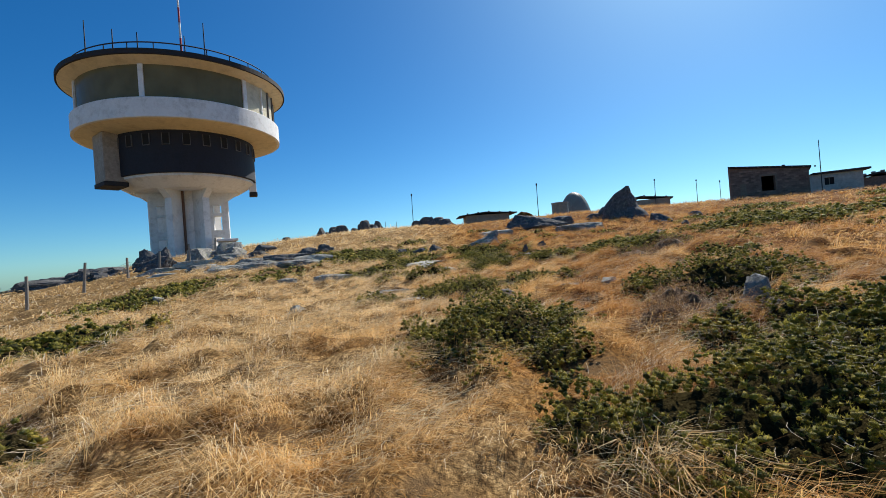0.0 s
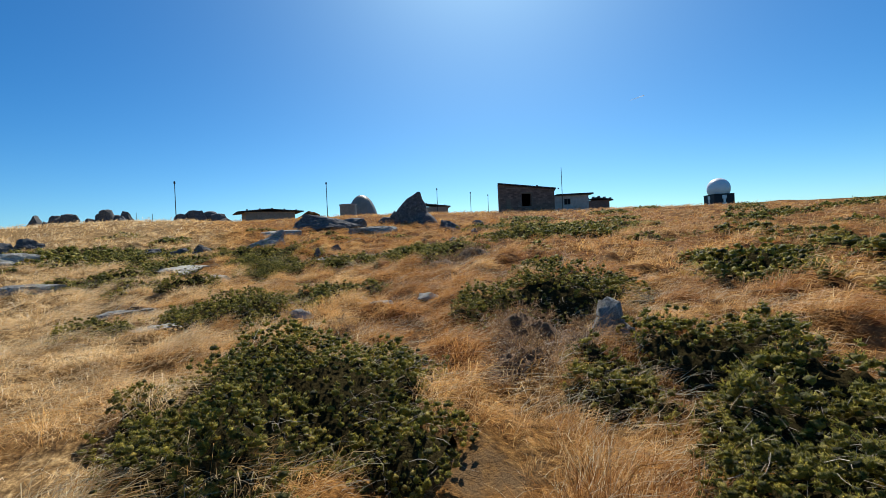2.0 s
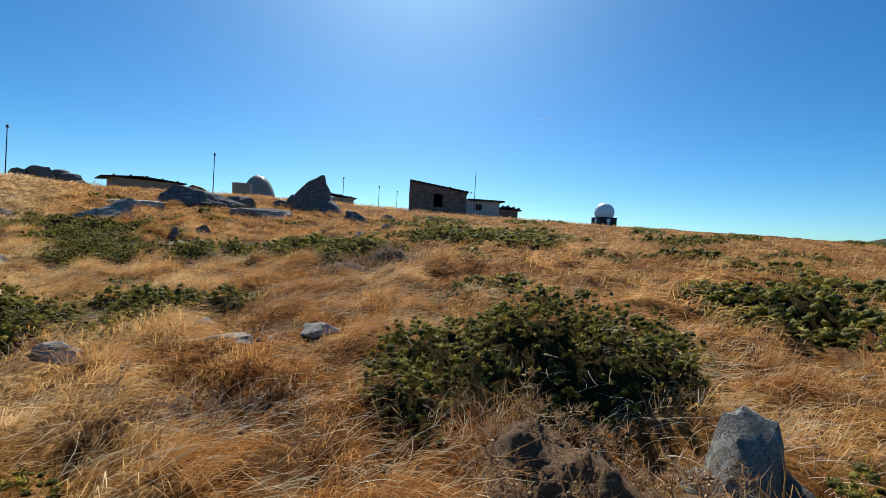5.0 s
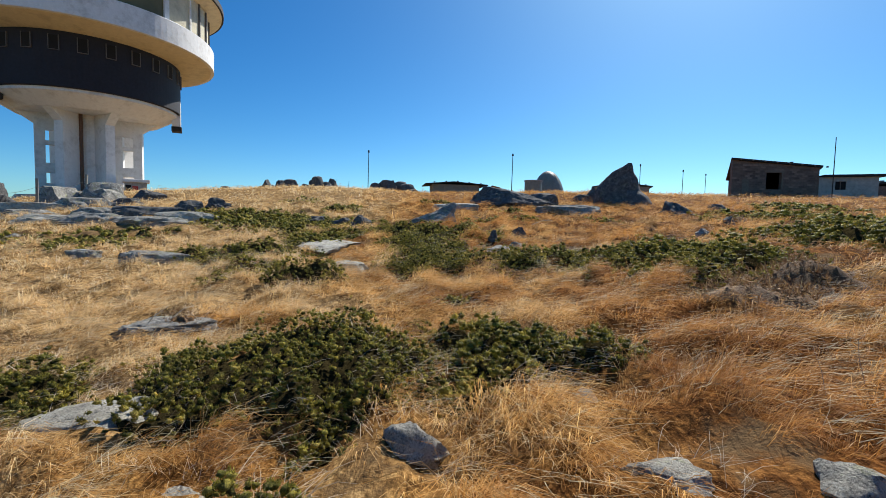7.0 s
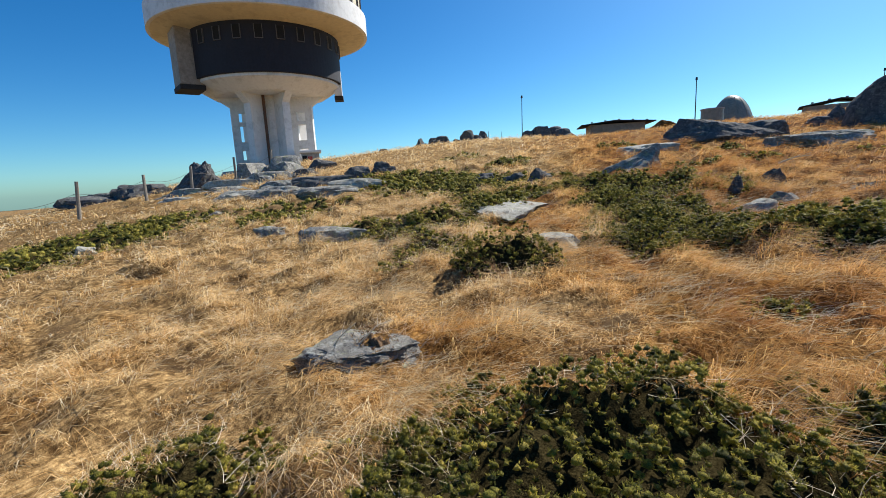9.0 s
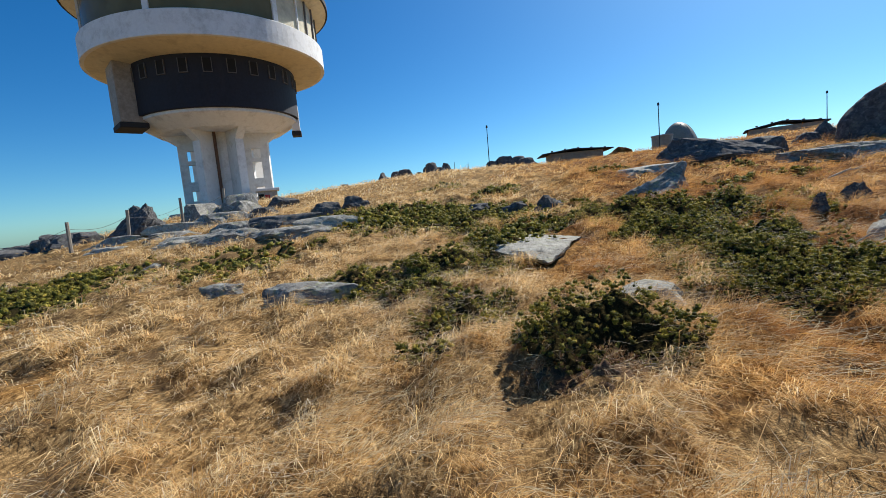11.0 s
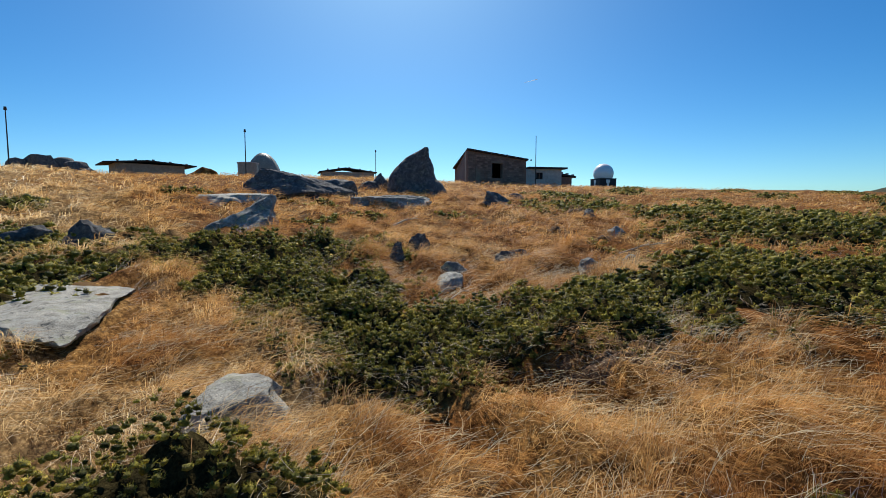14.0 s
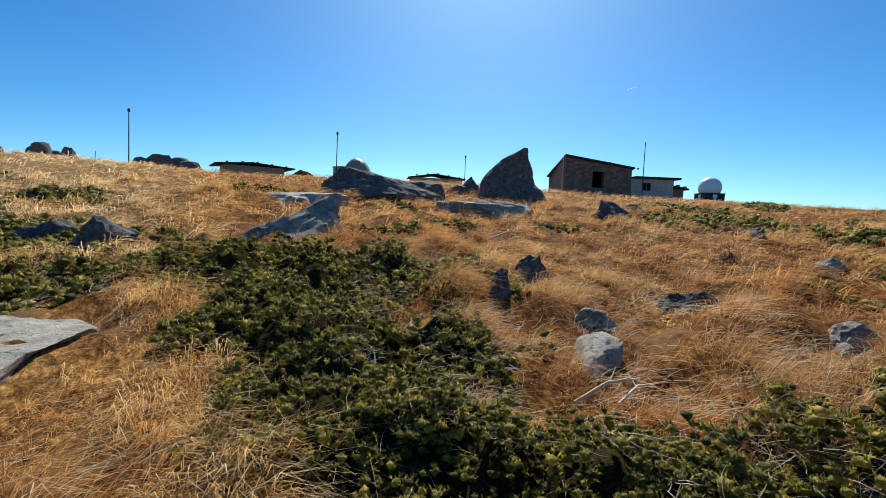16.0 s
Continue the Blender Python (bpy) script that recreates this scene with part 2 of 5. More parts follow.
def hull8(corners, bm=None):
    """A solid from its four lower and four upper corners."""
    bm = bm or bmesh.new()
    vs = [bm.verts.new(c) for c in corners]
    for f in ((3, 2, 1, 0), (4, 5, 6, 7), (0, 1, 5, 4), (1, 2, 6, 5), (2, 3, 7, 6), (3, 0, 4, 7)):
        bm.faces.new([vs[i] for i in f])
    return bm


def lathe(profile, n=96, a0=0.0, a1=360.0, bm=None, close=False):
    """Turns a profile of (radius, z) about the z axis."""
    bm = bm or bmesh.new()
    full = abs(a1 - a0) >= 359.9
    rings = []
    steps = n if full else n + 1
    for i in range(steps):
        a = radians(a0 + (a1 - a0) * i / n)
        rings.append([bm.verts.new((r * math.cos(a), r * math.sin(a), z)) for r, z in profile])
    m = len(profile)
    for i in range(n):
        p, q = rings[i], rings[(i + 1) % steps]
        for j in range(m if close else m - 1):
            bm.faces.new((p[j], q[j], q[(j + 1) % m], p[(j + 1) % m]))
    if close and not full:
        bm.faces.new(rings[0])
        bm.faces.new(rings[-1])
    bmesh.ops.remove_doubles(bm, verts=bm.verts, dist=1e-5)
    return bm


def rod(a, b, r0, r1=None, n=8, bm=None):
    """A tapered rod from a to b."""
    bm = bm or bmesh.new()
    r1 = r0 if r1 is None else r1
    a, b = Vector(a), Vector(b)
    q = (b - a).to_track_quat("Z", "Y")
    lo = [bm.verts.new(a + q @ Vector((r0 * math.cos(2 * math.pi * i / n), r0 * math.sin(2 * math.pi * i / n), 0))) for i in range(n)]
    hi = [bm.verts.new(b + q @ Vector((r1 * math.cos(2 * math.pi * i / n), r1 * math.sin(2 * math.pi * i / n), 0))) for i in range(n)]
    for i in range(n):
        bm.faces.new((lo[i], lo[(i + 1) % n], hi[(i + 1) % n], hi[i]))
    bm.faces.new(lo[::-1])
    bm.faces.new(hi)
    return bm


# ---- ground ----
GX = np.array([-80, -30, -10, -3, 2, 7, 16, 40, 90.0])
GY = np.array([-20, -3, 3, 8, 13, 18, 24, 33, 50, 75, 110.0])
GZ = np.array([
    [-5.64, -5.74, -5.77, -5.76, -5.75, -5.75, -5.22, -4.46, -4.03, -2.38, 0.08],
    [-2.46, -2.01, -1.84, -1.47, -1.27, -0.81, -0.03, 1.22, 3.15, 4.2, 4.84],
    [-1.2, -0.51, -0.19, 0.09, 0.02, 0.36, 1.34, 2.59, 4.61, 5.86, 6.45],
    [-0.77, -0.11, 0.17, 0.2, 0.27, 0.72, 1.25, 2.73, 4.65, 5.93, 6.48],
    [-0.61, 0.03, 0.19, 0.3, 0.57, 0.88, 1.8, 2.84, 4.44, 5.7, 6.43],
    [-0.55, 0.24, 0.6, 0.91, 1.12, 1.32, 1.84, 2.89, 4.49, 5.78, 6.84],
    [-0.43, 0.55, 0.94, 1.29, 1.6, 1.85, 2.18, 3.14, 4.82, 6.05, 6.93],
    [0.09, 1.34, 1.8, 2.14, 2.43, 2.67, 3.06, 3.75, 5.02, 6.08, 6.47],
    [1.32, 3.05, 3.59, 3.89, 4.11, 4.31, 4.7, 5.12, 5.41, 5.42, 5.28],
])


def knot_weights(knots, q):
    """Weights of a smooth curve through uneven knots."""
    n = len(knots)
    q = np.clip(q, knots[0], knots[-1])
    i = np.clip(np.searchsorted(knots, q) - 1, 0, n - 2)
    w = np.zeros((len(q), n))
    h = knots[i + 1] - knots[i]
    u = (q - knots[i]) / h
    r = np.arange(len(q))
    w[r, i] += 2 * u**3 - 3 * u**2 + 1
    w[r, i + 1] += -2 * u**3 + 3 * u**2
    for g, j in ((u**3 - 2 * u**2 + u, i), (u**3 - u**2, i + 1)):
        a, b = np.clip(j - 1, 0, n - 1), np.clip(j + 1, 0, n - 1)
        g = g * h / (knots[b] - knots[a])
        np.add.at(w, (r, b), g)
        np.add.at(w, (r, a), -g)
    return w


class Waves:
    """Smooth uneven noise from a few dozen waves, quick on arrays."""

    def __init__(self, seed, size, count=24):
        rng = np.random.default_rng(seed)
        a = rng.uniform(0, 2 * np.pi, count)
        f = 2 * np.pi / size * rng.uniform(0.45, 1.6, count)
        self.kx, self.ky, self.p = f * np.cos(a), f * np.sin(a), rng.uniform(0, 2 * np.pi, count)
        self.n = math.sqrt(count / 2)

    def __call__(self, x, y):
        s = np.zeros(np.shape(x))
        for kx, ky, p in zip(self.kx, self.ky, self.p):
            s += np.sin(kx * x + ky * y + p)
        return s / self.n


W_HUMMOCK, W_SMALL, W_LARGE, W_PATCH, W_WIND = Waves(1, 1.5), Waves(2, 0.5), Waves(3, 6.0), Waves(4, 2.2), Waves(5, 3.0)
W_TUSSOCK = Waves(6, 0.75)


def ground_z(x, y):
    x, y = np.atleast_1d(np.asarray(x, float)), np.atleast_1d(np.asarray(y, float))
    z = np.einsum("ni,ij,nj->n", knot_weights(GX, x), GZ, knot_weights(GY, y))
    out = np.hypot(np.maximum(np.maximum(GX[0] - x, x - GX[-1]), 0), np.maximum(np.maximum(GY[0] - y, y - GY[-1]), 0))
    z = z - np.minimum(0.04 * out, 40 + 0.012 * out)
    z += 34 * np.exp(-((x - 425) ** 2 + (y + 5) ** 2) / 8000)
    z += 0.17 * np.exp(-((x - 2.5) ** 2 + (y - 7.7) ** 2) / 0.9)
    z += 0.06 * W_HUMMOCK(x, y) + 0.03 * W_TUSSOCK(x, y) + 0.012 * W_SMALL(x, y)
    return z


def gz(x, y):
    return float(ground_z(x, y)[0])


def spread(lo, hi, step, far, grow=1.13):
    s = list(np.arange(lo, hi + step, step))
    d = step
    while s[-1] < far:
        d *= grow
        s.append(s[-1] + d)
    d = step
    while s[0] > -far:
        d *= grow
        s.insert(0, s[0] - d)
    return np.array(s)


sx, sy = spread(-12, 14, 0.16, 4200), spread(-5, 30, 0.16, 4200)
mx, my = np.meshgrid(sx, sy)
sheet = np.column_stack([mx.ravel(), my.ravel(), ground_z(mx.ravel(), my.ravel())])
ii, jj = np.meshgrid(np.arange(len(sx) - 1), np.arange(len(sy) - 1))
k0 = (jj * len(sx) + ii).ravel()
quads = np.column_stack([k0, k0 + 1, k0 + 1 + len(sx), k0 + len(sx)])
ground = new("ground", mesh_of("ground", sheet, quads, M_TURF, True))
tagged(ground, "uneven mountain turf with dry straw-coloured grass", "ground", kind="structure")

# ---- plants and stones: shared stock ----
rng = np.random.default_rng(11)
COVER = []          # footprints that grass keeps out of: x, y, a, b, cos, sin


def cover(x, y, a, b, turn):
    COVER.append((x, y, a, b, math.cos(radians(turn)), math.sin(radians(turn))))


def rock(x, y, w, d, h, turn=0.0, sink=0.25, material=None, label="grey lichen-spotted granite stone in dry grass", name="stone", seed=0, lean=0.0, peak=0.0, rough=0.22, detail=4, flat=0.0, drop=0.03, group="", category="stone"):
    """A weathered stone: w by d across, h high above the turf; peak pulls its top to one end, flat cuts its top level."""
    bm = bmesh.new()
    bmesh.ops.create_icosphere(bm, subdivisions=detail, radius=1.0)
    o = Vector((seed * 7.31, seed * 3.17, x))
    facets = [Vector((math.sin(seed * 1.7 + i * 2.4), math.cos(seed * 2.3 + i * 1.9), math.sin(i * 1.3 + seed) * 0.7)).normalized() for i in range(14)]
    for v in bm.verts:
        c = v.co.normalized()
        r = 1.0
        for i, f in enumerate(facets):
            k = c.dot(f)
            if k > 0.2:
                r = min(r, (0.62 + 0.06 * (i % 4)) / k)
        r *= 1 + rough * (noise.noise(c * 1.4 + o) + 0.45 * noise.noise(c * 3.6 + o) + 0.32 * noise.noise(c * 9.0 + o) + 0.2 * noise.noise(c * 19.0 + o))
        p = c * r
        if flat and p.z > flat:
            p.z = flat + (p.z - flat) * 0.18
        if peak and p.z > 0:
            p.x += peak * p.z
            s = 1 - 0.45 * min(p.z, 1.0)
            p.y *= s
            p.x = p.x * s + peak * p.z * (1 - s)
        v.co = p
    zs = [v.co.z for v in bm.verts]
    top = max(zs)
    for v in bm.verts:
        z = v.co.z
        z = z / top * h if z > 0 else z * (h * sink + 0.1 + 0.22 * min(w, 1.5))
        v.co = Vector((v.co.x * w / 1.7, v.co.y * d / 1.7, z))
    if lean:
        bmesh.ops.rotate(bm, verts=bm.verts, cent=(0, 0, 0), matrix=Matrix.Rotation(radians(lean), 3, "Y"))
    ob = part(name, bm, material or M_ROCK, None, smooth=True)
    try:
        ob.data.set_sharp_from_angle(angle=radians(28))
    except AttributeError:
        pass
    ob.matrix_world = pose(x, y, gz(x, y) - drop, 0, 0, turn)
    tagged(ob, label, category, group)
    cover(x, y, w * 0.48 + 0.08, d * 0.48 + 0.08, turn)
    return ob


def needles_at(p, way, length, width, count, fan, gen):
    """Fans of narrow leaves round points p along the ways given: vertices and triangles."""
    n = len(p)
    d = np.repeat(way, count, 0) + fan * gen.normal(size=(n * count, 3))
    d /= np.linalg.norm(d, axis=1, keepdims=True)
    s = np.cross(d, gen.normal(size=d.shape))
    s /= np.linalg.norm(s, axis=1, keepdims=True)
    ln = np.repeat(length, count)[:, None] * gen.uniform(0.6, 1.15, (n * count, 1))
    wd = np.repeat(width, count)[:, None]
    o = np.repeat(p, count, 0)
    v = np.stack([o - s * wd, o + s * wd, o + d * ln], 1).reshape(-1, 3)
    return v, np.arange(len(v)).reshape(-1, 3)


def stems(x, y, z0, heading, length, rise, width, gen):
    """Thin arched ribbons with four joints each."""
    n = len(x)
    rows = []
    sx_, sy_ = -np.sin(heading), np.cos(heading)
    bend = gen.normal(0, 0.5, n)
    for q in (0.0, 0.3, 0.65, 1.0):
        a = heading + bend * q
        h = rise * length * (q * 1.6 - q * q * 0.9)
        c = np.column_stack([x + np.cos(a) * length * q * 0.8, y + np.sin(a) * length * q * 0.8, z0 + h])
        s = np.column_stack([sx_, sy_, 0.5 * np.ones(n)]) * (width * (1 - 0.6 * q))[:, None]
        rows += [c - s, c + s]
    v = np.stack(rows, 1).reshape(-1, 3)
    b = np.arange(n)[:, None] * 8
    f = np.concatenate([b + [i, i + 1, i + 3, i + 2] for i in (0, 2, 4)], 1).reshape(-1, 4)
    return v, f


PHI = (1 + math.sqrt(5)) / 2
KNOB_V = np.array([(-1, PHI, 0), (1, PHI, 0), (-1, -PHI, 0), (1, -PHI, 0), (0, -1, PHI), (0, 1, PHI), (0, -1, -PHI), (0, 1, -PHI), (PHI, 0, -1), (PHI, 0, 1), (-PHI, 0, -1), (-PHI, 0, 1)]) / math.hypot(1, PHI)
KNOB_F = np.array([f for f in itertools.combinations(range(12), 3) if all(abs(np.linalg.norm(KNOB_V[i] - KNOB_V[j]) - 2 / math.hypot(1, PHI)) < 0.01 for i, j in itertools.combinations(f, 2))])
KNOB_F = np.array([f if np.dot(np.cross(KNOB_V[f[1]] - KNOB_V[f[0]], KNOB_V[f[2]] - KNOB_V[f[0]]), KNOB_V[f[0]]) > 0 else f[::-1] for f in KNOB_F])
KNOB_F = KNOB_F[KNOB_V[KNOB_F].mean(1)[:, 2] > -0.6]


def shrub(x, y, a, b, turn, h, fine=1.0, label="low dark-green juniper mat among dry grass", brown=False):
    """A low juniper mat: woody mound, short stems and fans of needles on a lumpy dome."""
    gen = np.random.default_rng(int(abs(x * 131 + y * 977) * 10) % 100000)
    base = gz(x, y)
    ob = thing("juniper_shrub", (x, y, base - 0.03), label, "shrub", "juniper shrubs", turn=turn)
    ca, sa = math.cos(radians(turn)), math.sin(radians(turn))
    lump, fray, bump = Waves(gen.integers(9999), 0.75 * max(0.5, h / 0.4)), Waves(gen.integers(9999), 1.2), Waves(gen.integers(9999), 0.24, 16)
    knob = Waves(gen.integers(9999), 0.11, 16)

    def top(u, v):
        """Height of the crown over the shrub's own plan, and whether inside."""
        r = np.hypot(u / a, v / b) * (1 + 0.17 * fray(u, v))
        s = np.clip(1 - r**2.6, 0, None) ** 0.7
        wx, wy = x + u * ca - v * sa, y + u * sa + v * ca
        g = ground_z(wx, wy) - base
        return g + h * s * (0.82 + 0.14 * lump(u, v)) + 0.045 * bump(u, v) * s + 0.02 * knob(u, v) * s, s, g

    # inner mound of packed twigs and needles; juniper's near-black paints the gaps' shade
    nr, nt = (24, 66) if fine > 0.5 else (12, 36)
    grit = Waves(gen.integers(9999), 0.085, 14)
    rr, tt = np.meshgrid(np.linspace(0.02, 1.02, nr), np.linspace(0, 2 * np.pi, nt + 1)[:-1])
    rr, tt = rr.ravel(), tt.ravel()
    uu, vv = a * rr * np.cos(tt), b * rr * np.sin(tt)
    t, s, g = top(uu, vv)
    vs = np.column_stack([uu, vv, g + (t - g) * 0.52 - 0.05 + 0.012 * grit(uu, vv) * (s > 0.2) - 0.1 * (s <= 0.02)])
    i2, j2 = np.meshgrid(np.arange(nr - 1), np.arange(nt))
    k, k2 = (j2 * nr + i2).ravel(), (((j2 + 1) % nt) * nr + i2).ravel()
    part("branch_mass", mesh_of("branch_mass", vs, np.column_stack([k, k + 1, k2 + 1, k2]), M_HEATH if brown else M_INNER_SHADE), None, ob)
    # knobs of packed shoots, each bristling with needles
    area = math.pi * a * b
    k = min(1 / math.sqrt(fine), 2.6)
    n = int(area * (330 if fine > 0.5 else 300) * max(fine, 0.14))
    r, th = np.sqrt(gen.uniform(0, 1.25, n)), gen.uniform(0, 2 * np.pi, n)
    rim = gen.uniform(0, 1, n) < (0.36 if fine > 0.5 else 0.25)
    r[rim] = gen.uniform(0.62, 1.08, rim.sum())
    u, v = a * r * np.cos(th), b * r * np.sin(th)
    t, s, g = top(u, v)
    ok = s > 0.03
    u, v, t, s, g = u[ok], v[ok], t[ok], s[ok], g[ok]
    e = 0.06
    tu, tv = top(u + e, v)[0], top(u, v + e)[0]
    nrm = np.column_stack([-(tu - t) / e, -(tv - t) / e, np.full(len(t), 1.3)])
    nrm /= np.linalg.norm(nrm, axis=1, keepdims=True)
    deep = gen.uniform(0, 1, len(t)) ** 1.2 * np.where(s < 0.6, 0.75, 0.26)
    shoot = (gen.uniform(0, 1, len(t)) < 0.07) * gen.uniform(0.02, 0.09, len(t)) * min(1.0, h / 0.4)
    core = np.column_stack([u, v, g + (t - g) * (1 - deep) - 0.03 * k + shoot])
    rc = gen.uniform(0.022, 0.046, len(t)) * k
    m = len(t)
    ball = core[:, None, :] + KNOB_V[None] * rc[:, None, None] * gen.uniform(0.5, 1.3, (m, 12, 1)) * np.array([1.05, 1.05, 0.75]) * (0.25 if brown else 0.80 if fine > 0.5 else 0.95)
    ball_f = (KNOB_F[None] + 12 * np.arange(m)[:, None, None]).reshape(-1, 3)
    per, each = (8, 3) if fine > 0.5 else (5, 3)
    way = np.repeat(nrm, per, 0) + 0.95 * gen.normal(size=(m * per, 3))
    way /= np.linalg.norm(way, axis=1, keepdims=True)
    p = np.repeat(core, per, 0) + way * np.repeat(rc, per)[:, None] * gen.uniform(0.35, 0.95, (len(way), 1)) * np.array([1.0, 1.0, 0.85])
    ln = np.repeat(rc, per) * gen.uniform(0.45, 0.95, len(p)) * (1.7 if brown else 1.0)
    verts, faces = needles_at(p, way + np.array([0.0, 0.0, 0.35]), ln, ln * (0.05 if brown else 0.15 if fine > 0.5 else 0.19), each, 0.45, gen)
    me = mesh_of("foliage", np.concatenate([ball.reshape(-1, 3), verts]), np.concatenate([ball_f, faces + 12 * m]), M_RUSSET if brown else M_NEEDLE)
    me.polygons.foreach_set("use_smooth", np.arange(len(me.polygons)) < len(ball_f))
    part("foliage", me, None, ob)
    if fine > 0.5:
        # bleached dead twigs that arch over the flanks
        n = int(area * 80 + 30)
        r, th = gen.uniform(0.45, 1.08, n), gen.uniform(0, 2 * np.pi, n)
        u, v = a * r * np.cos(th), b * r * np.sin(th)
        t, s, g = top(u, v)
        way = np.arctan2(v, u) + gen.normal(0, 0.9, n)
        tv, tf = stems(u, v, g + (t - g) * gen.uniform(0.55, 1.0, n), way, gen.uniform(0.08, 0.34, n), gen.uniform(-0.35, 0.5, n), gen.uniform(0.0008, 0.002, n), gen)
        tagged(part("twig_tangle", mesh_of("twig_tangle", tv, tf, M_STALK), None, ob), "bleached dead twigs arching over the foliage", kind="stuff")
    cover(x, y, a * 0.72, b * 0.72, turn)
    return ob


def russet_material():
    k = Mat("russet_heath", 0.7)
    c = k.ramp(k.island(), [(0.0, (0.12, 0.062, 0.028)), (0.6, (0.36, 0.20, 0.085)), (1.0, (0.60, 0.42, 0.20))])
    k.colour(c)
    k.thin(c, 0.25)
    return k.m


M_RUSSET = russet_material()

def standing_rock(x, y, turn):
    """A tall blade of granite: bulging on one flank, steep on the other, its tip hanging forward."""
    steps = np.array([0.0, 0.12, 0.2, 0.33, 0.45, 0.65, 0.8, 0.93, 1.0])
    low = np.array([-1.66, -1.64, -1.62, -1.54, -1.40, -0.98, -0.46, 0.16, 0.42])
    high = np.array([1.66, 1.50, 1.40, 1.00, 0.90, 0.80, 0.70, 0.66, 0.58])
    height, rings, around = 2.38, 30, 56
    vs, fs = [], []
    for i in range(rings):
        q = i / (rings - 1)
        u0, u1 = float(np.interp(q, steps, low)), float(np.interp(q, steps, high))
        cu, hu, hv, cv = (u0 + u1) / 2, (u1 - u0) / 2, 1.35 * (1 - q) ** 0.8 + 0.1, -0.75 * q ** 1.3
        for j in range(around):
            a = 2 * math.pi * j / around
            c, s = math.cos(a), math.sin(a)
            c, s = math.copysign(abs(c) ** 0.75, c), math.copysign(abs(s) ** 0.75, s)
            p = Vector((cu + hu * c, cv + hv * s, q * height))
            e = 0.09 * noise.noise(p * 1.1) + 0.05 * noise.noise(p * 3.1) + 0.02 * noise.noise(p * 9.0)
            vs.append((p.x + e * c, p.y + e * s, p.z - (0.45 if i == 0 else 0.0) + 0.03 * noise.noise(p * 4.0)))
    for i in range(rings - 1):
        for j in range(around):
            k = (j + 1) % around
            fs.append((i * around + j, i * around + k, (i + 1) * around + k, (i + 1) * around + j))
    fs.append(tuple(range((rings - 1) * around, rings * around)))
    ob = new("standing_rock", mesh_of("standing_rock", vs, fs, M_DARKROCK, True))
    ob.data.set_sharp_from_angle(angle=radians(24))
    ob.matrix_world = pose(x, y, gz(x, y) - 0.05, 0, 0, turn)
    cover(x, y, 1.5, 1.3, turn)
    return tagged(ob, "tall dark blade-shaped granite rock on the ridge", "rock")


def heap(x, y, w, h, n, seed, label="heap of dark weathered boulders on the skyline", material=None, depth=0.5, turn=0.0):
    """A tumble of rounded boulders, the biggest in the middle."""
    pick = random.Random(seed)
    c, s = math.cos(radians(turn)), math.sin(radians(turn))
    for i in range(n):
        q = (i + 0.5) / n * 2 - 1
        u, v = q * w * 0.42 + pick.uniform(-0.06, 0.06) * w, pick.uniform(-0.5, 0.5) * w * depth
        base = i % 4 == 1
        tall = h * (0.55 if base else (1 - 0.3 * q * q) * pick.uniform(0.6, 1.0))
        big = w * 0.62 if base else max(w / n * 2.0, tall * pick.uniform(0.75, 1.1))
        rock(x + u * c - v * s, y + u * s + v * c, big, big * pick.uniform(0.7, 1.0), tall, pick.uniform(0, 180), seed=seed + i, material=material or M_DARKROCK, rough=0.26, name="boulder", label=label, group="boulder heaps", category="boulder", detail=3, flat=0.0 if base else 0.7)


# ---- juniper mats along the walk ----
shrub(6.11, 11.84, 0.92, 1.14, -32, 0.30, 0.21, brown=True, label="russet-brown low heath shrub among dry grass")
shrub(6.91, 11.85, 0.81, 1.05, -27, 0.35, 0.21, brown=True, label="russet-brown low heath shrub among dry grass")
shrub(-2.92, 16.93, 0.94, 0.54, -9, 0.20, 0.42, brown=True, label="russet-brown low heath shrub among dry grass")
shrub(1.53, 13.36, 0.22, 0.28, -3, 0.12, 0.70, brown=True, label="russet-brown low heath shrub among dry grass")
shrub(9.09, 19.59, 0.32, 0.42, -25, 0.21, 0.21, brown=True, label="russet-brown low heath shrub among dry grass")
shrub(6.57, 20.96, 0.48, 0.46, -18, 0.14, 0.21, brown=True, label="russet-brown low heath shrub among dry grass")
shrub(3.54, 16.27, 0.32, 0.25, -50, 0.20, 0.42, brown=True, label="russet-brown low heath shrub among dry grass")
shrub(12.79, 15.24, 3.66, 2.75, -50, 0.44, 0.30)
shrub(6.49, 13.8, 1.80, 2.05, -54, 0.44, 0.60)
shrub(0.17, 10.24, 1.52, 1.42, 1, 0.42, 1.40)
shrub(2.43, 10.19, 1.00, 0.72, -5, 0.37, 0.60)
shrub(4.34, 5.73, 1.64, 1.19, -38, 0.68, 1.30)
shrub(2.19, 10.57, 0.89, 0.66, -28, 0.28, 0.60)
shrub(1.95, 21.22, 3.08, 1.23, -31, 0.32, 0.60)
shrub(1.74, 18.99, 1.83, 0.66, -34, 0.37, 0.60)
shrub(1.88, 16.36, 1.35, 1.22, -41, 0.38, 1.30)
shrub(4.16, 15.32, 1.36, 0.93, -48, 0.38, 0.60)
shrub(2.02, 16.99, 1.31, 0.50, -29, 0.41, 1.00)
shrub(-5.68, 26.5, 3.96, 2.75, -14, 0.28, 0.10)
shrub(-1.48, 21.44, 1.26, 1.63, -37, 0.28, 0.30)
shrub(5.84, 11.42, 1.02, 1.10, -49, 0.32, 0.21, brown=True, label="russet-brown low heath shrub among dry grass")
shrub(3.1, 4.4, 0.67, 0.80, -50, 0.46, 0.70, brown=True, label="russet-brown low heath shrub among dry grass")
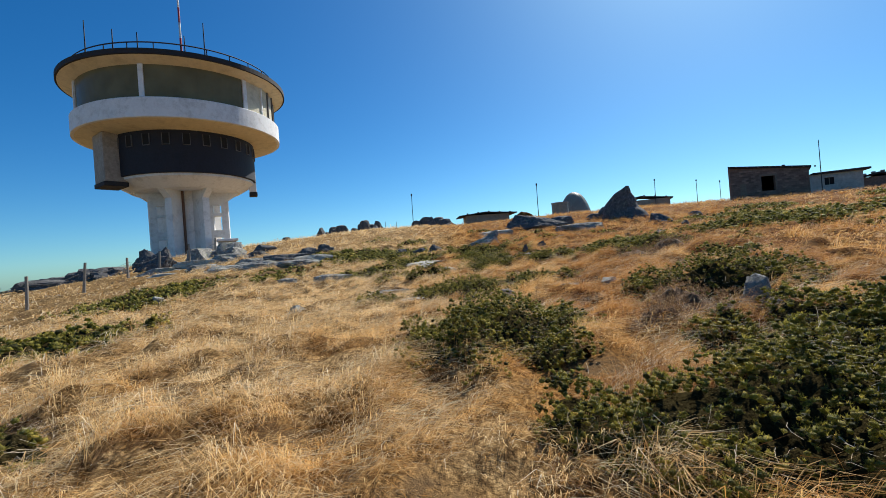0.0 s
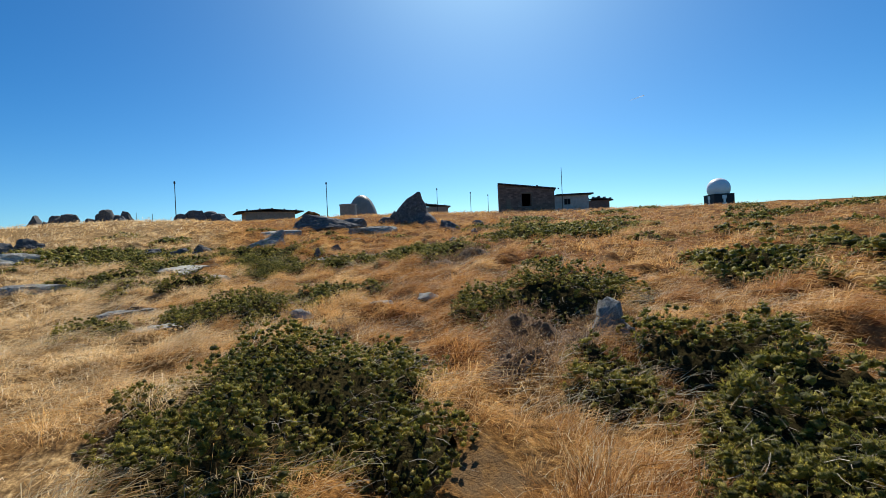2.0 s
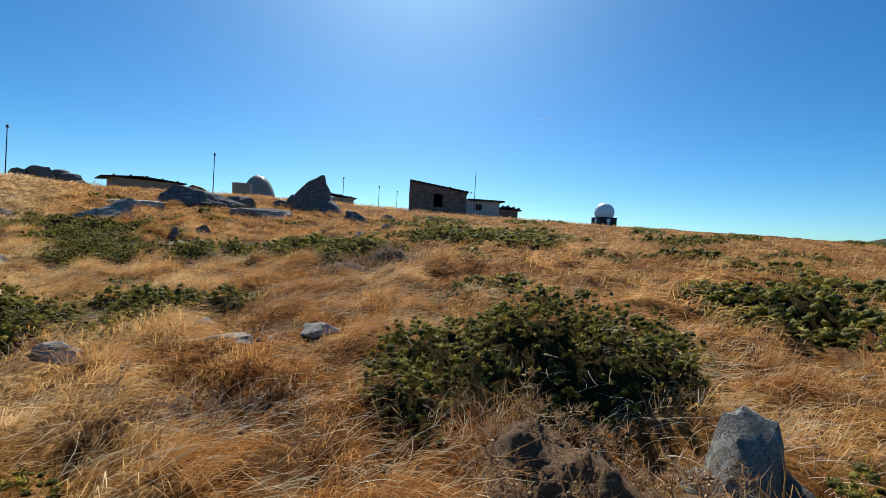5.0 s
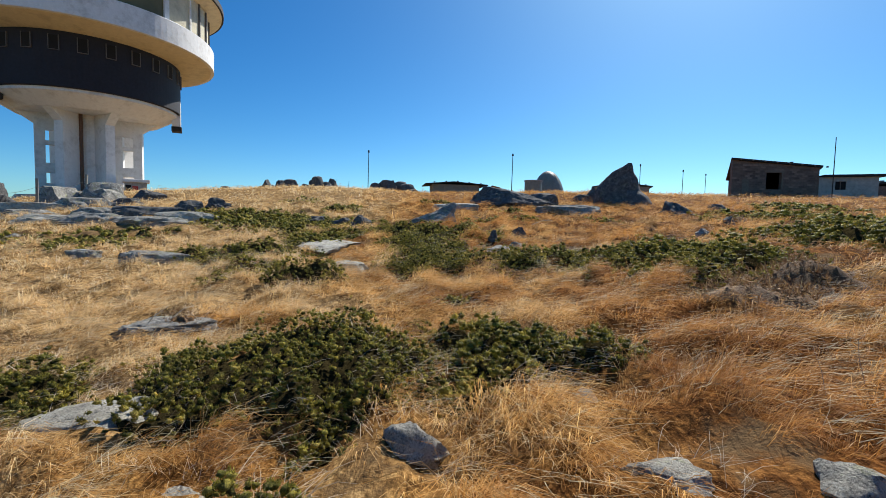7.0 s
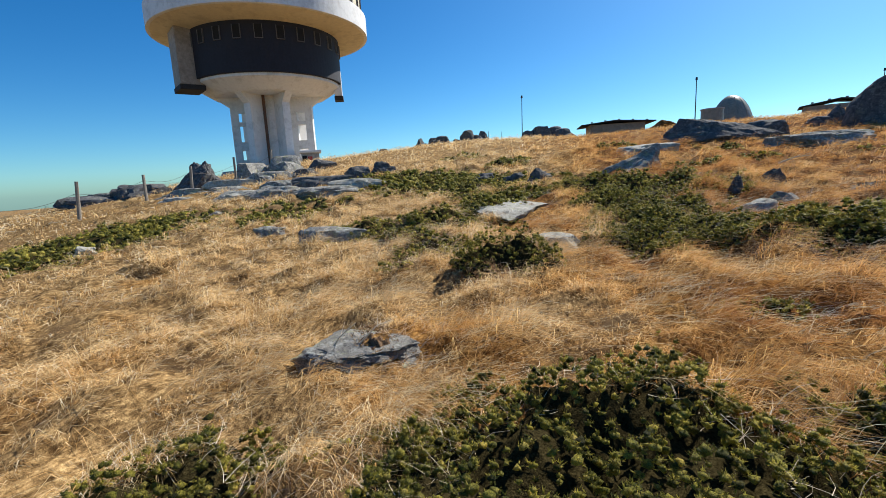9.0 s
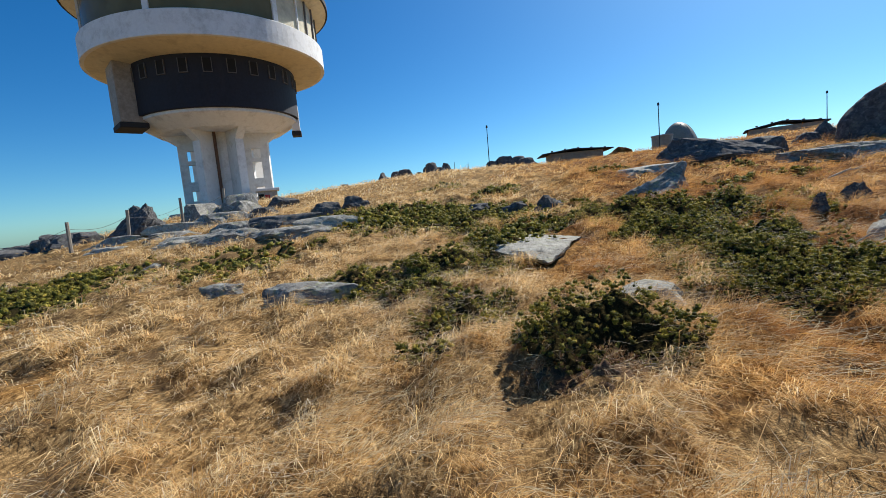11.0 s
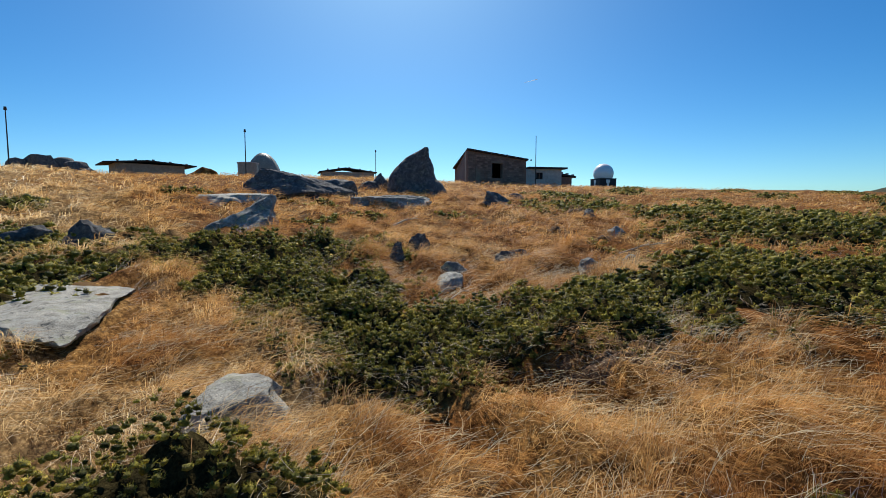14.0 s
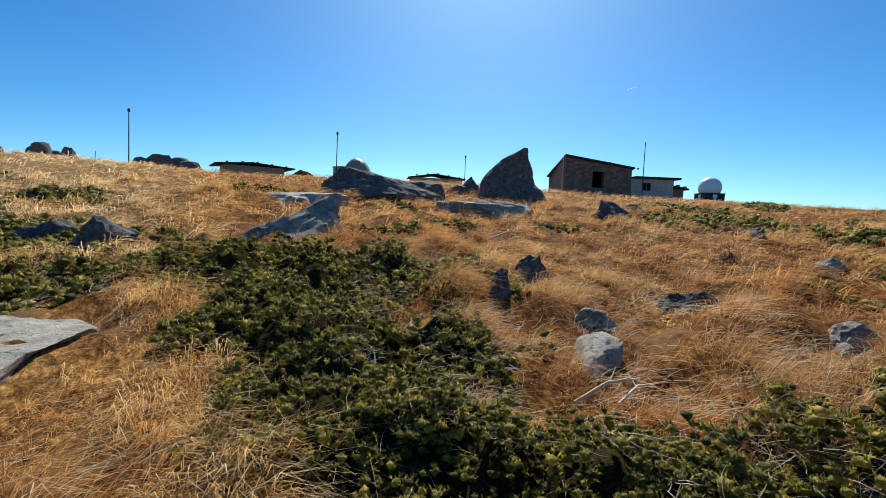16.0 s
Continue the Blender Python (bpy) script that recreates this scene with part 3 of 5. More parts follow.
shrub(0.32, 4.15, 1.36, 1.95, -19, 0.60, 1.40)
shrub(1.55, 0.55, 1.40, 1.05, -12, 0.50, 1.70)
shrub(3.57, 1.41, 1.37, 0.78, -33, 0.50, 0.60)
shrub(3.84, 2.67, 0.86, 0.87, -46, 0.60, 1.00)
shrub(2.95, 3.34, 0.35, 0.42, -48, 0.28, 1.00)
shrub(8.45, 4.86, 1.27, 1.66, -40, 0.38, 0.30)
shrub(12.77, 4.19, 1.74, 2.27, -31, 0.38, 0.10)
shrub(8.11, 2.1, 0.71, 0.93, -39, 0.37, 0.30)
shrub(-8.68, 6.85, 2.11, 2.73, -24, 0.32, 0.30)
shrub(-14.14, 19.2, 3.26, 3.11, -29, 0.28, 0.10)
shrub(-4.02, 1.41, 0.45, 0.31, -15, 0.28, 0.60)
shrub(0.35, 8.1, 0.44, 0.31, -26, 0.28, 1.00)
shrub(8.64, 10.91, 0.55, 0.71, -36, 0.28, 0.30)
shrub(16.8, 23.46, 3.24, 2.75, -37, 0.32, 0.10)
shrub(17.94, 16.63, 3.00, 2.75, -34, 0.32, 0.10)
shrub(-2.07, 9.78, 0.77, 0.87, 2, 0.32, 1.30)
shrub(1.94, 12.8, 0.50, 0.28, -10, 0.13, 1.00)
shrub(-3.92, 18.29, 1.70, 1.23, -6, 0.18, 0.60)
shrub(-8.46, 21.62, 2.09, 1.93, 3, 0.18, 0.10)
shrub(-13.12, 21.38, 2.75, 1.89, -6, 0.18, 0.10)
shrub(-0.72, 14.98, 0.86, 0.68, -36, 0.60, 1.50)
shrub(16.72, 18.54, 2.47, 2.75, -93, 0.38, 0.10)
shrub(6.98, 14.81, 1.26, 1.64, -69, 0.38, 0.30)
shrub(-3.02, 25, 3.82, 2.11, -36, 0.32, 0.30)
shrub(-1.59, 20.14, 1.09, 0.85, -41, 0.32, 0.30)
shrub(-2.73, 19.07, 1.70, 0.94, -37, 0.28, 0.60)
shrub(-2.49, 16.61, 1.17, 0.43, -33, 0.28, 0.60)
shrub(-4.49, 33.25, 1.19, 1.54, -24, 0.23, 0.10)
shrub(-2.04, 29.28, 1.10, 0.91, -35, 0.23, 0.10)
shrub(3.14, 32.19, 0.97, 1.27, -40, 0.28, 0.10)
shrub(8.89, 22.27, 0.77, 1.00, -57, 0.16, 0.15, brown=True, label="russet-brown low heath shrub among dry grass")
shrub(23.34, 29.37, 1.47, 1.90, -60, 0.28, 0.10)
shrub(3.85, 21.33, 1.29, 0.31, -33, 0.23, 0.30)
shrub(14.62, 19.03, 0.93, 1.21, -23, 0.37, 0.10)
shrub(7.84, 17.5, 0.44, 0.57, -31, 0.28, 0.30)
shrub(22.08, 28.11, 2.33, 2.75, 0, 0.28, 0.10)
shrub(-1.67, 29.68, 0.89, 1.16, -6, 0.28, 0.10)
shrub(8.2, 24.47, 0.58, 0.76, -5, 0.16, 0.15, brown=True, label="russet-brown low heath shrub among dry grass")
shrub(52, 28, 2.81, 1.68, 20, 0.38, 0.06)
shrub(61, 21, 3.24, 1.94, 20, 0.38, 0.06)
shrub(46, 36, 2.38, 1.43, 20, 0.38, 0.06)
shrub(40, 22, 2.59, 1.56, 20, 0.38, 0.06)
shrub(66, 12, 3.78, 2.27, 20, 0.38, 0.06)
shrub(30, 14, 2.38, 1.43, 20, 0.38, 0.06)
shrub(33, 30, 2.81, 1.68, 20, 0.38, 0.06)
shrub(25, 22, 2.16, 1.30, 20, 0.38, 0.06)
shrub(22, 12, 1.94, 1.17, 20, 0.38, 0.06)
shrub(1.5, 17.9, 1.00, 0.80, -40, 0.36, 1.00)
shrub(1.55, 19.9, 1.30, 0.75, -35, 0.32, 0.60)
shrub(2.75, 15.9, 0.95, 0.70, -30, 0.32, 0.90)
shrub(3.5, 15.2, 0.90, 0.65, -40, 0.52, 0.90)
shrub(1.45, 16.2, 0.70, 0.60, 0, 0.34, 1.40)
shrub(5, 15.5, 1.10, 0.80, -30, 0.34, 0.50)
shrub(2.3, 18.3, 0.90, 0.60, -40, 0.30, 0.60)
shrub(2.5, 1.25, 0.95, 0.70, 20, 0.48, 1.60)
shrub(1.9, 9.7, 0.75, 0.50, -10, 0.36, 1.00)
shrub(2.7, 2.75, 0.55, 0.40, -20, 0.30, 0.90)
shrub(3.35, 14.95, 0.85, 0.55, -30, 0.46, 0.90)
shrub(2.95, 14.45, 0.75, 0.40, -30, 0.24, 0.80, brown=True, label="russet-brown low heath shrub among dry grass")
shrub(2.35, 3.7, 0.55, 0.45, -20, 0.30, 0.60, brown=True, label="russet-brown low heath shrub among dry grass")
shrub(1.9, 6.8, 0.60, 0.40, -20, 0.22, 0.50, brown=True, label="russet-brown low heath shrub among dry grass")
shrub(15.9, 8.9, 2.00, 1.10, -30, 0.32, 0.14)
shrub(14.2, 6.5, 1.60, 0.90, -25, 0.34, 0.14)
shrub(26, 13.7, 2.40, 1.20, -25, 0.40, 0.10)
shrub(10.4, 5.3, 1.00, 0.70, -30, 0.30, 0.30)
shrub(42, 16, 3.00, 1.50, -20, 0.50, 0.06)
shrub(14.6, 19.2, 1.60, 0.90, -30, 0.30, 0.12)
shrub(15.6, 15.5, 1.50, 0.80, -30, 0.30, 0.12)
shrub(6.9, 15.4, 1.00, 0.60, -35, 0.28, 0.30)
shrub(20.6, 7.4, 2.00, 1.00, -20, 0.35, 0.10)
shrub(11.1, 3.5, 1.30, 0.70, -25, 0.34, 0.30)
shrub(18.2, 3.6, 1.80, 0.90, -20, 0.36, 0.10)
shrub(6.1, 8.1, 0.90, 0.50, -35, 0.26, 0.40)
shrub(-2.3, 15.85, 0.70, 0.38, -25, 0.24, 0.70)
shrub(-2.95, 17.35, 0.75, 0.40, -20, 0.24, 0.50)
shrub(-2.5, 15.0, 0.45, 0.30, -25, 0.18, 0.60)
shrub(-1.68, 12.0, 0.60, 0.40, -20, 0.14, 0.80, brown=True, label="dead grey-brown twigs over a sunken rock")
shrub(6.2, 24.4, 1.1, 0.7, -30, 0.18, 0.30)
shrub(9.4, 23.7, 0.9, 0.55, -30, 0.16, 0.30)
shrub(19.8, 26.9, 1.2, 0.8, -40, 0.26, 0.14)
shrub(4.4, 24.0, 0.8, 0.5, -20, 0.16, 0.30)
shrub(6.4, 27.9, 1.0, 0.6, -20, 0.2, 0.20)
shrub(12.0, 9.7, 0.9, 0.6, -30, 0.24, 0.30)
shrub(13.9, 21.8, 0.9, 0.6, -30, 0.2, 0.25, brown=True, label="russet-brown low heath shrub among dry grass")
shrub(8.55, 18.1, 0.6, 0.4, -30, 0.16, 0.40, brown=True, label="russet-brown low heath shrub among dry grass")
shrub(7.3, 16.6, 0.7, 0.4, -30, 0.16, 0.40, brown=True, label="russet-brown low heath shrub among dry grass")
shrub(5.0, 18.75, 0.4, 0.3, -30, 0.13, 0.50, brown=True, label="russet-brown low heath shrub among dry grass")
shrub(-0.95, 14.35, 0.75, 0.4, -20, 0.22, 0.80, brown=True, label="russet-brown low heath shrub among dry grass")
shrub(2.35, 6.55, 0.45, 0.32, -30, 0.14, 0.60, brown=True, label="russet-brown low heath shrub among dry grass")

# ---- stones ----
rock(3.9, 3.92, 0.78, 0.6, 0.58, 20, rough=0.3, drop=0.06, seed=1, label="upright grey lichened stone beside a dark juniper")
rock(3.38, 7.85, 0.42, 0.36, 0.14, 10, seed=2, material=M_PALE, rough=0.12)
rock(2.55, 8.05, 0.5, 0.3, 0.10, -20, seed=3, flat=0.5, material=M_PALE)
rock(1.2, 8.8, 0.46, 0.4, 0.20, -15, seed=4, material=M_PALE)
rock(-1.05, 9.35, 0.95, 0.75, 0.17, 15, drop=0.07, seed=5, flat=0.3, material=M_PALE, label="broad pale granite slab half sunk in grass")
rock(2.55, 9.2, 0.24, 0.2, 0.12, 30, seed=6, material=M_PALE, rough=0.12)
rock(-0.2, 8.5, 0.5, 0.3, 0.07, 5, drop=0.07, seed=7, flat=0.3, material=M_PALE)
rock(2.45, 23.35, 2.25, 0.95, 0.88, 22, seed=10, peak=0.55, material=M_ROCK, label="leaning wedge of blue-grey granite", detail=5)
rock(3.8, 28.6, 2.4, 1.8, 0.48, -20, seed=11, flat=0.5, material=M_PALE, label="broad pale granite outcrop above the junipers")
rock(-0.38, 23.7, 0.85, 0.6, 0.56, 0, seed=12, material=M_DARKROCK)
rock(-1.15, 25.1, 0.8, 0.5, 0.28, 0, seed=13, material=M_DARKROCK)
rock(-2.5, 26, 1.4, 0.9, 0.34, 10, seed=14, material=M_DARKROCK)
rock(5.85, 18.2, 0.9, 0.55, 0.29, -15, seed=15, material=M_DARKROCK, peak=-0.2)
rock(4.45, 18.45, 0.62, 0.5, 0.22, -20, seed=16)
rock(3.8, 17.85, 1.05, 0.42, 0.27, 40, drop=0.05, seed=17, flat=0.3, material=M_PALE, label="pale slanted slab of granite in orange grass")
rock(3.95, 19.5, 0.34, 0.3, 0.36, 10, seed=18, peak=0.15, material=M_DARKROCK, label="pointed dark upright stone")
rock(4.85, 20.0, 0.5, 0.4, 0.34, -10, seed=19, peak=0.2, material=M_DARKROCK)
rock(6.15, 16.8, 0.55, 0.42, 0.20, 10, seed=20)
rock(9.85, 18.3, 0.5, 0.45, 0.22, 10, seed=21)
rock(6.6, 16.3, 0.38, 0.35, 0.18, 0, seed=23)
rock(13.9, 26.0, 1.5, 1, 0.62, -20, seed=24, material=M_DARKROCK, peak=-0.3)
rock(9.3, 27.2, 3.6, 1.8, 0.42, -28, seed=25, flat=0.3, material=M_ROCK, label="long pale granite slab at the foot of a tall rock", detail=5)
rock(-7.2, 18.8, 0.9, 0.6, 0.22, 10, drop=0.08, seed=26, flat=0.4)
rock(-4.95, 17.75, 1.95, 1.0, 0.36, -2, drop=0.06, seed=27, flat=0.4, label="low blue-grey boulder in the turf")
rock(-14.5, 36, 2, 1.4, 0.70, 0, seed=32, material=M_DARKROCK)
rock(-30, 33.5, 5, 2, 0.80, 15, seed=34, material=M_DARKROCK, detail=5)
rock(-17, 30.5, 3, 1.2, 0.45, 10, seed=35, material=M_PALE, flat=0.4)
rock(-12.9, 18.4, 0.9, 0.6, 0.26, 0, seed=36, material=M_PALE)
rock(-10.4, 17, 2.2, 0.9, 0.16, 5, drop=0.14, seed=37, flat=0.3, material=M_PALE)
rock(-1.9, 12.08, 1.4, 0.95, 0.18, 10, drop=0.13, seed=38, flat=0.4, rough=0.26, label="half-buried grey rock overgrown with dead twigs", detail=5)
rock(-11.8, 22.5, 0.8, 0.6, 0.26, 0, seed=39)
rock(-3.95, 9.1, 0.6, 0.45, 0.19, 0, seed=40, material=M_PALE)
rock(-5.5, 9.7, 0.56, 0.45, 0.19, 0, seed=41, material=M_PALE)
rock(12.5, 20.7, 0.55, 0.5, 0.36, 0, seed=43, material=M_DARKROCK)
rock(-8, 29.8, 1.2, 0.8, 0.50, 0, seed=44, material=M_DARKROCK)
rock(-8.9, 28.8, 1.5, 0.9, 0.55, 10, seed=45, material=M_DARKROCK)
rock(17.3, 27.8, 1.1, 0.8, 0.40, 0, seed=46, material=M_DARKROCK)
standing_rock(14.55, 32.45, -41.3)
rock(7.2, 31.3, 5.2, 1.8, 1.0, -22, seed=49, material=M_DARKROCK, rough=0.15, peak=-0.35, label="long dark humped granite boulder", detail=5)
rock(9.2, 31.8, 2.2, 1.2, 0.75, -22, seed=50, material=M_DARKROCK, rough=0.15)
rock(13.5, 35.1, 1.5, 1.0, 1.0, -20, seed=51, material=M_DARKROCK, peak=0.3, label="dark leaning granite stone beside the tall rock")
rock(12.7, 34.6, 1.3, 0.8, 0.5, 10, seed=52, material=M_DARKROCK, label="dark leaning granite stone beside the tall rock")

rock(-0.95, 20.2, 1.9, 3.9, 0.20, -4, drop=0.07, seed=8, flat=0.25, rough=0.1, material=M_PALE, label="flat pale granite slab lying in the footpath", detail=5)
rock(0.03, 16.05, 0.98, 0.66, 0.34, 20, drop=0.0, seed=9, flat=0.4, material=M_PALE, label="rounded pale stone beside the footpath")
heap(-12.9, 88.5, 6.6, 3.9, 7, 60)
heap(-20.2, 88.8, 5.4, 4.0, 4, 72)
heap(-27.5, 87.0, 4.0, 3.2, 3, 80)
heap(0.2, 85.0, 8.5, 2.8, 6, 90)
rock(-8.6, 24.6, 3.30, 1.5, 0.36, 6, drop=0.1, seed=101, flat=0.8, rough=0.24, material=M_ROCK, label="layered grey granite slab below the tower", group="outcrop slabs", category="slab")
rock(-10.9, 25.0, 3.52, 1.6, 0.43, -4, drop=0.1, seed=102, flat=0.8, rough=0.24, material=M_ROCK, label="layered grey granite slab below the tower", group="outcrop slabs", category="slab")
rock(-13.2, 25.9, 3.30, 1.4, 0.36, 8, drop=0.1, seed=103, flat=0.8, rough=0.24, material=M_PALE, label="layered grey granite slab below the tower", group="outcrop slabs", category="slab")
rock(-12.2, 27.4, 3.08, 1.4, 0.54, 12, drop=0.1, seed=104, flat=0.8, rough=0.24, material=M_ROCK, label="layered grey granite slab below the tower", group="outcrop slabs", category="slab")
rock(-7.6, 25.8, 2.42, 1.1, 0.40, -6, drop=0.1, seed=105, flat=0.8, rough=0.24, material=M_PALE, label="layered grey granite slab below the tower", group="outcrop slabs", category="slab")
rock(-9.8, 26.8, 3.30, 1.3, 0.50, 4, drop=0.1, seed=106, flat=0.8, rough=0.24, material=M_DARKROCK, label="layered grey granite slab below the tower", group="outcrop slabs", category="slab")
rock(-15.6, 28.2, 2.86, 1.4, 0.43, 10, drop=0.1, seed=107, flat=0.8, rough=0.24, material=M_ROCK, label="layered grey granite slab below the tower", group="outcrop slabs", category="slab")
rock(-17.4, 27.0, 2.64, 1.1, 0.32, 0, drop=0.1, seed=108, flat=0.8, rough=0.24, material=M_PALE, label="layered grey granite slab below the tower", group="outcrop slabs", category="slab")
rock(-15.2, 31.2, 2.86, 1.6, 0.65, 20, drop=0.1, seed=109, flat=0.8, rough=0.24, material=M_ROCK, label="layered grey granite slab below the tower", group="outcrop slabs", category="slab")
rock(-13.6, 32.2, 2.20, 1.3, 0.54, 0, drop=0.1, seed=110, flat=0.8, rough=0.24, material=M_DARKROCK, label="layered grey granite slab below the tower", group="outcrop slabs", category="slab")
rock(-19.2, 29.4, 3.30, 1.4, 0.50, 6, drop=0.1, seed=111, flat=0.8, rough=0.24, material=M_ROCK, label="layered grey granite slab below the tower", group="outcrop slabs", category="slab")
rock(-21.3, 33, 3.4, 2.4, 1.7, 10, seed=29, material=M_DARKROCK, peak=0.3, label="large grey boulder behind the fence", detail=5)
rock(-24.0, 36.5, 3.4, 2.2, 1.6, 0, seed=30, material=M_DARKROCK, peak=-0.3, label="large grey boulder behind the fence", detail=5)
heap(-18.2, 36.5, 4.6, 1.3, 4, 120, label="tumbled grey boulders at the foot of the tower", material=M_ROCK)
heap(-27.5, 33.2, 7.0, 1.0, 5, 130, label="tumbled grey boulders at the foot of the tower", material=M_DARKROCK)
rock(20.5, 104.0, 8.0, 5.0, round(9.75 - gz(19.0, 104.0), 2), 3, seed=140, material=M_TURF, rough=0.1, name="earth_bank", label="grassy earth bank heaped against the hut", category="bank", detail=4)

# ---- watchtower ----
def watchtower(cx, cy):
    base = 3.2
    tw = thing("watchtower", (cx, cy, base), "round white concrete watchtower with wide glazed drum and dark band", "tower", turn=math.degrees(math.atan2(-cy, -cx)))
    # x of the tower points to the walk's start
    z = lambda v: v - base
    part("foundation", lathe([(0, z(3.6)), (6.4, z(3.6)), (6.6, z(3.3)), (6.6, z(1.5)), (0, z(1.5))], 64), M_PLASTER, tw, "grey concrete footing")
    part("core", lathe([(0, z(3.4)), (2.0, z(3.4)), (2.0, z(13.2)), (0, z(13.2))], 40), M_WHITE, tw, smooth=False)
    part("downpipe", rod((2.35, -0.75, z(3.5)), (2.35, -0.75, z(13.0)), 0.17, n=10), M_RUST, tw, "rust-brown downpipe")
    for i, ang in enumerate((-80, -30, 22, 78, 130, 180, 230)):
        fin = bmesh.new()
        th = 0.42
        holes = ang in (-80, 78)
        if holes:
            box(1.9, 2.9, -th, th, z(3.3), z(11.0), bm=fin)
            box(3.9, 4.75, -th, th, z(3.3), z(11.0), bm=fin)
            for a, b in ((3.3, 4.9), (6.0, 7.0), (8.9, 9.3), (10.4, 11.0)):
                box(2.9, 3.9, -th, th, z(a), z(b), bm=fin)
        else:
            box(1.9, 4.75, -th, th, z(3.3), z(11.0), bm=fin)
        hull8([(1.9, -th, z(11.0)), (4.75, -th, z(11.0)), (4.75, th, z(11.0)), (1.9, th, z(11.0)), (1.9, -th, z(13.3)), (8.0, -th, z(13.3)), (8.0, th, z(13.3)), (1.9, th, z(13.3))], bm=fin)
        bmesh.ops.rotate(fin, verts=fin.verts, cent=(0, 0, 0), matrix=Matrix.Rotation(radians(ang), 3, "Z"))
        part("pier", fin, M_WHITE, tw)
    part("lower_ring", lathe([(0, z(12.3)), (5.4, z(12.0)), (6.4, z(12.05)), (8.2, z(13.15)), (8.2, z(13.45)), (0, z(13.45))], 96), M_WHITE, tw)
    part("dark_storey", lathe([(0, z(13.44)), (8.45, z(13.44)), (8.5, z(13.5)), (8.5, z(18.5)), (0, z(18.5))], 120), M_NAVY, tw, "dark blue-black clad storey")
    for i in range(25):
        a = i * 14.4
        # Solid pane; the unlit room behind is put into its near-black colour.
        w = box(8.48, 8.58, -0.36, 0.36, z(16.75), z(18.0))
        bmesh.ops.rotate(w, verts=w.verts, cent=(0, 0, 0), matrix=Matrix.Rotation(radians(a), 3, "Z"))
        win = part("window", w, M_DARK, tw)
        f = bmesh.new()
        for x0, x1, z0, z1 in ((-0.42, -0.36, 16.69, 18.06), (0.36, 0.42, 16.69, 18.06), (-0.36, 0.36, 16.69, 16.75)):
            box(8.48, 8.62, x0, x1, z(z0), z(z1), bm=f)
        bmesh.ops.rotate(f, verts=f.verts, cent=(0, 0, 0), matrix=Matrix.Rotation(radians(a), 3, "Z"))
        part("frame", f, M_FRAME, win)
    part("soffit", lathe([(8.4, z(18.45)), (11.9, z(18.9)), (11.9, z(19.05)), (8.4, z(18.7))], 128, close=True), M_CREAM, tw, "cream underside of the drum")
    part("parapet", lathe([(11.86, z(18.86)), (12.05, z(18.9)), (12.05, z(21.05)), (11.9, z(21.15)), (11.3, z(21.15)), (11.3, z(18.9))], 128, close=True), M_WHITE, tw, "white painted parapet band")
    part("drum_floor", lathe([(0, z(20.4)), (11.3, z(20.4)), (11.3, z(20.7)), (0, z(20.7))], 64), M_PLASTER, tw)
    part("inner_core", lathe([(0, z(20.7)), (4.5, z(20.7)), (4.5, z(25.0)), (0, z(25.0))], 40), M_CREAM, tw)
    edges = [-186, -146, -110, -74, -20.5, 35.5, 51, 60, 70, 84, 108, 132]
    for i, a in enumerate(edges):
        b = edges[(i + 1) % len(edges)] + (360 if i + 1 == len(edges) else 0)
        part("pane", lathe([(11.45, z(21.12)), (11.45, z(24.9)), (11.41, z(24.9)), (11.41, z(21.12))], max(2, int((b - a) / 4)), a + 0.2, b - 0.2, close=True), M_BLIND if a in (35.5, 51, 60, 70) else M_GLASS, tw, "drawn cream blind behind the pane" if a in (35.5, 51, 60, 70) else "")
        wide = 0.26 if a in (35.5, -20.5, -74) else 0.09
        mul = box(11.3, 11.62, -wide, wide, z(21.1), z(24.9))
        bmesh.ops.rotate(mul, verts=mul.verts, cent=(0, 0, 0), matrix=Matrix.Rotation(radians(a), 3, "Z"))
        part("mullion", mul, M_FRAME if a in (60, 70, 84) else M_WHITE, tw)
    part("eave_band", lathe([(11.3, z(24.85)), (12.95, z(25.35)), (12.95, z(25.5)), (11.3, z(25.2))], 128, close=True), M_CREAM, tw, "cream sloped eaves")
    part("roof", lathe([(0, z(26.1)), (12.7, z(25.98)), (13.15, z(25.95)), (13.15, z(25.38)), (12.9, z(25.36)), (12.9, z(25.5)), (0, z(25.5))], 128), M_ROOF, tw, "black tar-edged flat roof")
    rail = lathe([(11.8, z(27.12)), (11.88, z(27.2)), (11.8, z(27.28)), (11.72, z(27.2))], 96, close=True)
    handrail = part("handrail", rail, M_IRON, tw)
    for i in range(28):
        a = radians(i * 360 / 28)
        part("rail_post", rod((11.8 * math.cos(a), 11.8 * math.sin(a), z(26.0)), (11.8 * math.cos(a), 11.8 * math.sin(a), z(27.2)), 0.06, n=6), M_IRON, handrail)
    for i in range(9):
        part("mast_section", rod((3.0, 0.3, z(26.0 + i * 2.0)), (3.0, 0.3, z(28.0 + i * 2.0)), 0.16 - 0.008 * i, 0.15 - 0.008 * i, 10), M_WHITE if i % 2 else M_RED, tw, "" if i % 2 else "red mast section")
    for u, v, hh in ((4, -9.6, 6.0), (8, -6.6, 3.6), (9, -4.2, 3.2), (9.4, 0.5, 3.4), (9.2, 2.6, 5.4)):
        aerial = part("aerial", rod((u, v, z(26.0)), (u, v, z(26.0) + hh), 0.09, 0.05, 8), M_IRON, tw)
        part("aerial_foot", box(u - 0.2, u + 0.2, v - 0.2, v + 0.2, z(25.95), z(26.4), 0.03), M_IRON, aerial)
